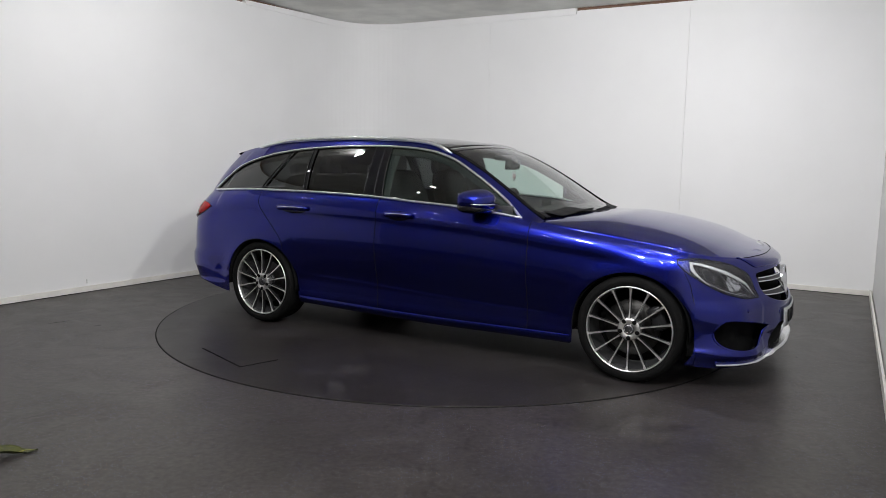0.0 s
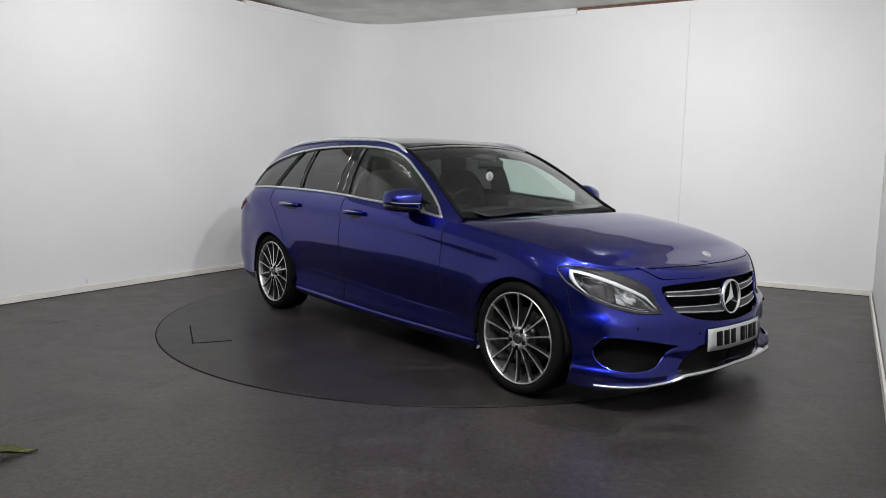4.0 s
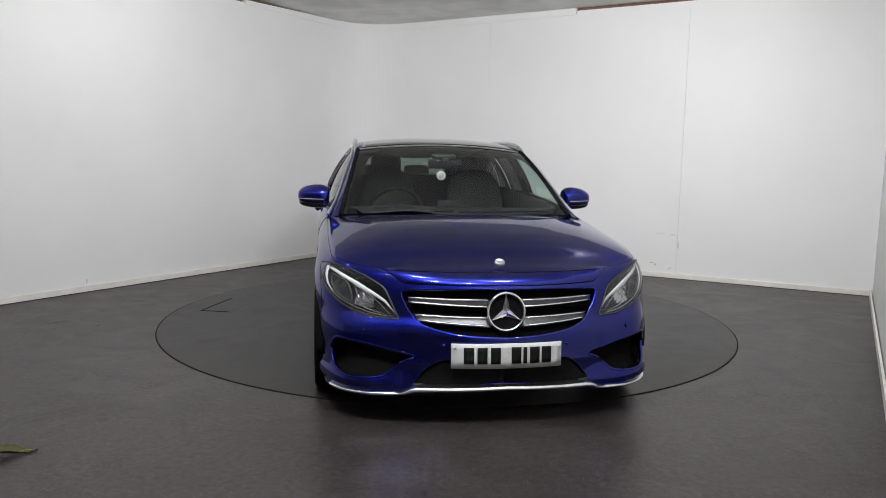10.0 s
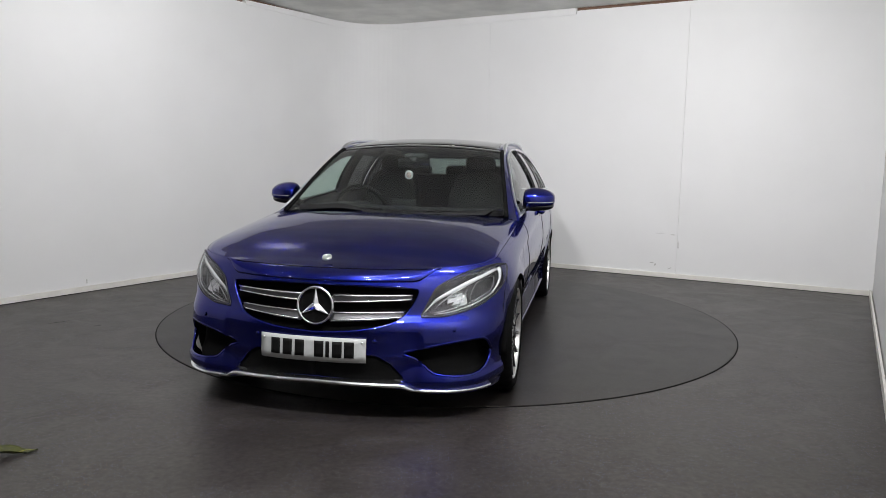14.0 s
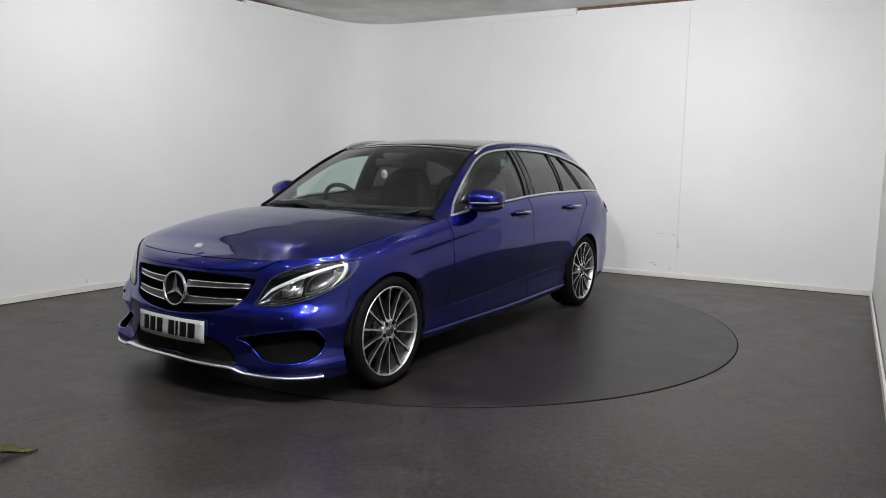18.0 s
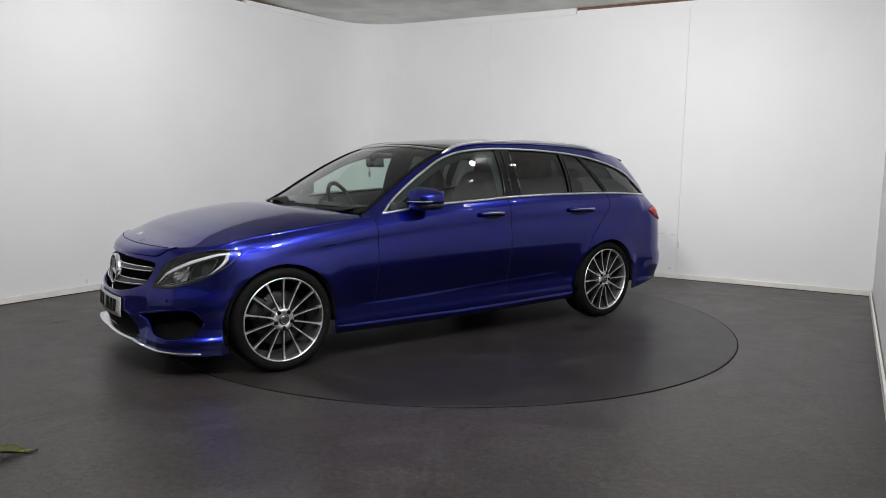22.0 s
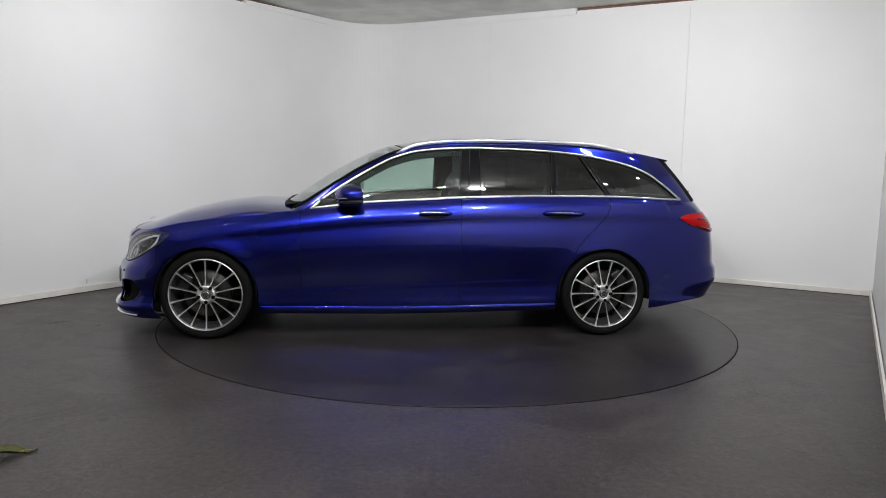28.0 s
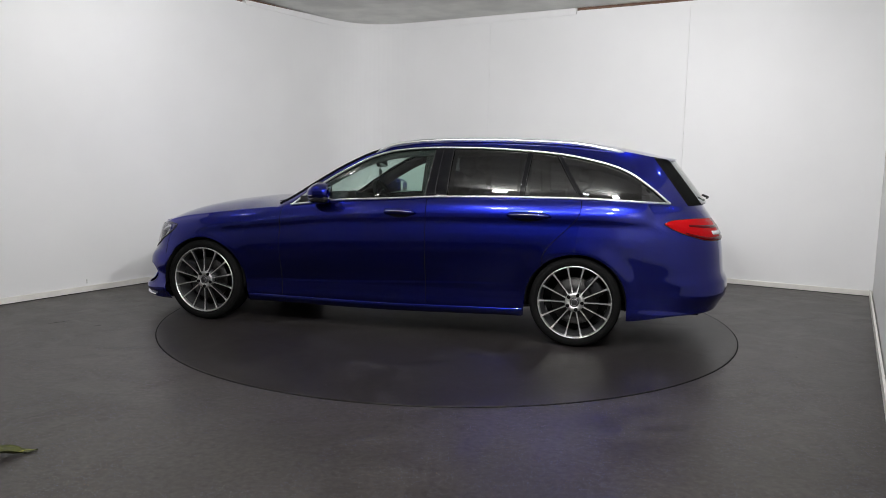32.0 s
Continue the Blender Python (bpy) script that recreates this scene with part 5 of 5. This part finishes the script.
    sheet("headlining", [[(lambda p: (p[0], p[1], p[2] - 0.028))(roof_point(x, v)) for v in np.linspace(-0.97, 0.97, 21)] for x in np.linspace(0.0, -2.1, 20)], TRIM_DARK, car, thick=0.003, toward=(-1, 0, 3))
    # rear-view mirror with a hanging round air freshener
    box("rear_view_mirror", -0.012, 0.012, -0.12, 0.12, -0.035, 0.035, BLACK_GLOSS, car, 0.01, m=pose(0.27, 0, 1.238, 0, 8, 0))
    blob("sensor_housing", (0.205, 0, 1.292), (0.07, 0.085, 0.022), 0.6, BLACK, car, "black sensor housing behind the windscreen")
    box("mirror_stalk", 0.272, 0.302, -0.025, 0.025, 1.25, 1.285, BLACK, car, 0.008)


def build_freshener():
    """A round air freshener on a cord below the rear-view mirror."""
    fr = tagged(new("air_freshener"), "round pale air freshener hanging inside the car's windscreen", "air freshener")
    tube("cord", [(0.0, 0.0, 0.075), (0.0, 0.0, 0.030)], 0.0015, BLACK, fr, sides=5)
    d = lathe("disc", [(0.0, 0.004), (0.020, 0.004), (0.028, 0.003), (0.033, 0.0), (0.028, -0.003), (0.0, -0.004)], PLATE, fr, 26)
    d.matrix_basis = pose(0, 0, 0, 0, 0, -98)
    c = lathe("badge", [(0.0, 0.0055), (0.019, 0.0055), (0.021, 0.002)], mat("faded_badge", (0.30, 0.22, 0.21), 0.5, var=0.3, scale=120), fr, 22, label="dull red printed centre")
    c.matrix_basis = pose(0, 0, 0, 0, 0, -98)
    return fr


build_front(car)
build_side(car)
build_cabin(car)
freshener = build_freshener()


# ---- loose things and marks on the floor ----
def build_leaf():
    leaf = tagged(new("leaf"), "curled green leaf lying on the dark floor", "leaf")
    leaf.matrix_basis = pose(-1.885, -2.945, 0, 0, 0, 28)
    green = mat("leaf_green", (0.052, 0.058, 0.009), 0.5, var=0.4, scale=40, bump=0.3, bump_scale=70)
    rows = []
    for k in range(25):
        u = k / 24
        w = 0.040 * math.sin(math.pi * (0.06 + 0.94 * u)) ** 0.7 + 0.001
        cx, cz = 0.32 * u - 0.16, 0.010 + 0.010 * math.sin(5 * u) + 0.006 * u
        rows.append([(cx, v * w, cz + 0.020 * v * v * math.sin(math.pi * u) + 0.004 * math.sin(16 * u + 3 * v)) for v in np.linspace(-1, 1, 9)])
    sheet("blade", rows, green, leaf, thick=0.0015, toward=(0, 0, -3))
    tube("midrib", [(r[4][0], r[4][1], r[4][2] + 0.0005) for r in rows], 0.0018, mat("leaf_rib", (0.25, 0.24, 0.06), 0.5, var=0.2, scale=30), leaf, sides=5)


def build_marks():
    for x, y, l, w, a in ((-2.94, -0.51, 0.15, 0.006, 46), (-2.60, -0.60, 0.05, 0.008, 30), (2.35, -1.11, 0.012, 0.012, 0), (-1.756, -2.505, 0.279, 0.020, 57), (-1.982, -2.435, 0.176, 0.014, 57)):
        o = extruded("floor_scuff", [(-l / 2, -w * 0.3), (0, -w / 2), (l / 2, -w * 0.2), (l / 2, w * 0.2), (0, w / 2), (-l / 2, w * 0.3)], 0.0, 0.0006, SCUFF if l > 0.16 else GAP_SHADE)
        o.matrix_basis = pose(x, y, 0, 0, 0, a)
        tagged(o, "thin dark scuff mark on the vinyl floor", "scuff", kind="structure")


SCUFF = mat("scuff", (0.034, 0.027, 0.025), 0.42, var=0.3, scale=30)
build_leaf()
build_marks()


def build_wall_marks():
    """Grey scuffs low on the back wall, and a nail left in the side wall."""
    scuff = mat("wall_scuff", (0.54, 0.53, 0.52), 0.7, var=0.2, scale=50)
    turn = math.degrees(math.atan2(BACK_DIR.y, BACK_DIR.x))
    for d, z, l, h, a in ((4.10, 0.50, 0.10, 0.006, 3), (4.24, 0.49, 0.06, 0.010, -2), (4.30, 0.38, 0.012, 0.10, 4), (4.02, 0.16, 0.05, 0.012, 10), (4.06, 0.14, 0.02, 0.03, -20), (4.22, 0.11, 0.05, 0.010, 25)):
        p = CORNER + BACK_DIR * d
        o = extruded("wall_scuff", [(-l / 2, -h * 0.3), (0, -h / 2), (l / 2, -h * 0.25), (l * 0.45, h * 0.3), (0, h / 2), (-l * 0.4, h * 0.25)], 0.0, 0.001, scuff)
        o.matrix_basis = pose(p.x, p.y, z, 0, 0, turn) @ pose(0, 0, 0, 90, 0, 0) @ pose(0, 0, 0, 0, 0, a)
        tagged(o, "small grey scuff on the white wall", "scuff", kind="structure")
    p = CORNER + LEFT_DIR * 4.05
    turn = math.degrees(math.atan2(-LEFT_DIR.y, -LEFT_DIR.x))
    o = extruded("wall_scuff", [(-0.004, -0.02), (0.004, -0.02), (0.003, 0.02), (-0.003, 0.02)], 0.0, 0.004, scuff)
    o.matrix_basis = pose(p.x, p.y, 0.10, 0, 0, turn) @ pose(0, 0, 0, 90, 0, 0)
    tagged(o, "small dark mark low on the white wall", "scuff", kind="structure")


build_wall_marks()


# ---- lamps ----
lamp("flood_light", (-2.0, -0.4, 2.98), (-2.4, 2.6, 1.1), 0.17, 0.17, 15)
lamp("flood_light", (1.7, -0.4, 2.98), (2.3, 2.3, 0.5), 0.17, 0.17, 19, 145)
lamp("flood_light", (0.9, -2.9, 2.98), (-1.4, 2.8, 1.4), 0.17, 0.17, 42, 145)
lamp("flood_light", (-0.7, -3.0, 2.98), (2.0, 2.2, 1.4), 0.17, 0.17, 35)
lamp("flood_light", (0.45, -4.5, 2.98), (0.1, 0.0, 0.5), 0.17, 0.17, 54)
lamp("flood_light", (-0.7, -4.3, 2.98), (0.3, 0.0, 0.3), 0.17, 0.17, 58)


def build_spots():
    """Small round downlights in the ceiling."""
    glow = mat("downlight_glow", (0.9, 0.9, 0.9), 0.3, emit=(1.0, 0.97, 0.95), power=110)
    first = None
    for x, y in ((-3.1, -2.4), (-2.7, -3.4), (0.4, -2.9), (2.4, 0.0), (2.6, -0.9), (-3.3, -0.6), (-1.4, -5.4), (-3.6, -4.4), (-2.2, -2.0), (-1.8, -3.6), (1.9, -3.1), (0.2, -4.6), (-4.2, -2.8), (2.2, -1.8), (-4.7, -4.3), (-5.3, -3.9), (-4.4, -3.6), (-0.28, -5.0), (-0.02, -5.0), (-0.28, -4.74), (-0.02, -4.74)):
        if first is None:
            first = tagged(new("ceiling_downlight"), "small round recessed ceiling downlight, switched on", "downlight", "ceiling downlights")
            lathe("bezel", [(0.042, 0.0), (0.054, 0.0), (0.055, 0.006), (0.042, 0.008)], SATIN, first, 20, "z", closed=True)
            lathe("bulb", [(0.0, 0.002), (0.040, 0.002), (0.041, 0.008)], glow, first, 16, "z")
            first.matrix_basis = pose(x, y, CEILING_Z - 0.010)
        else:
            copy_thing(first, pose(x, y, CEILING_Z - 0.010))


build_spots()


def motions():
    times = [k * 1.0 for k in range(33)]
    walk(turntable, [(t, turned(t)) for t in times])
    walk(car, [(t, turned(t) @ pose(OFF_X, OFF_Y, 0.004)) for t in times])
    walk(freshener, [(t, turned(t) @ pose(OFF_X + 0.295, OFF_Y - 0.03, 1.160)) for t in times])


motions()
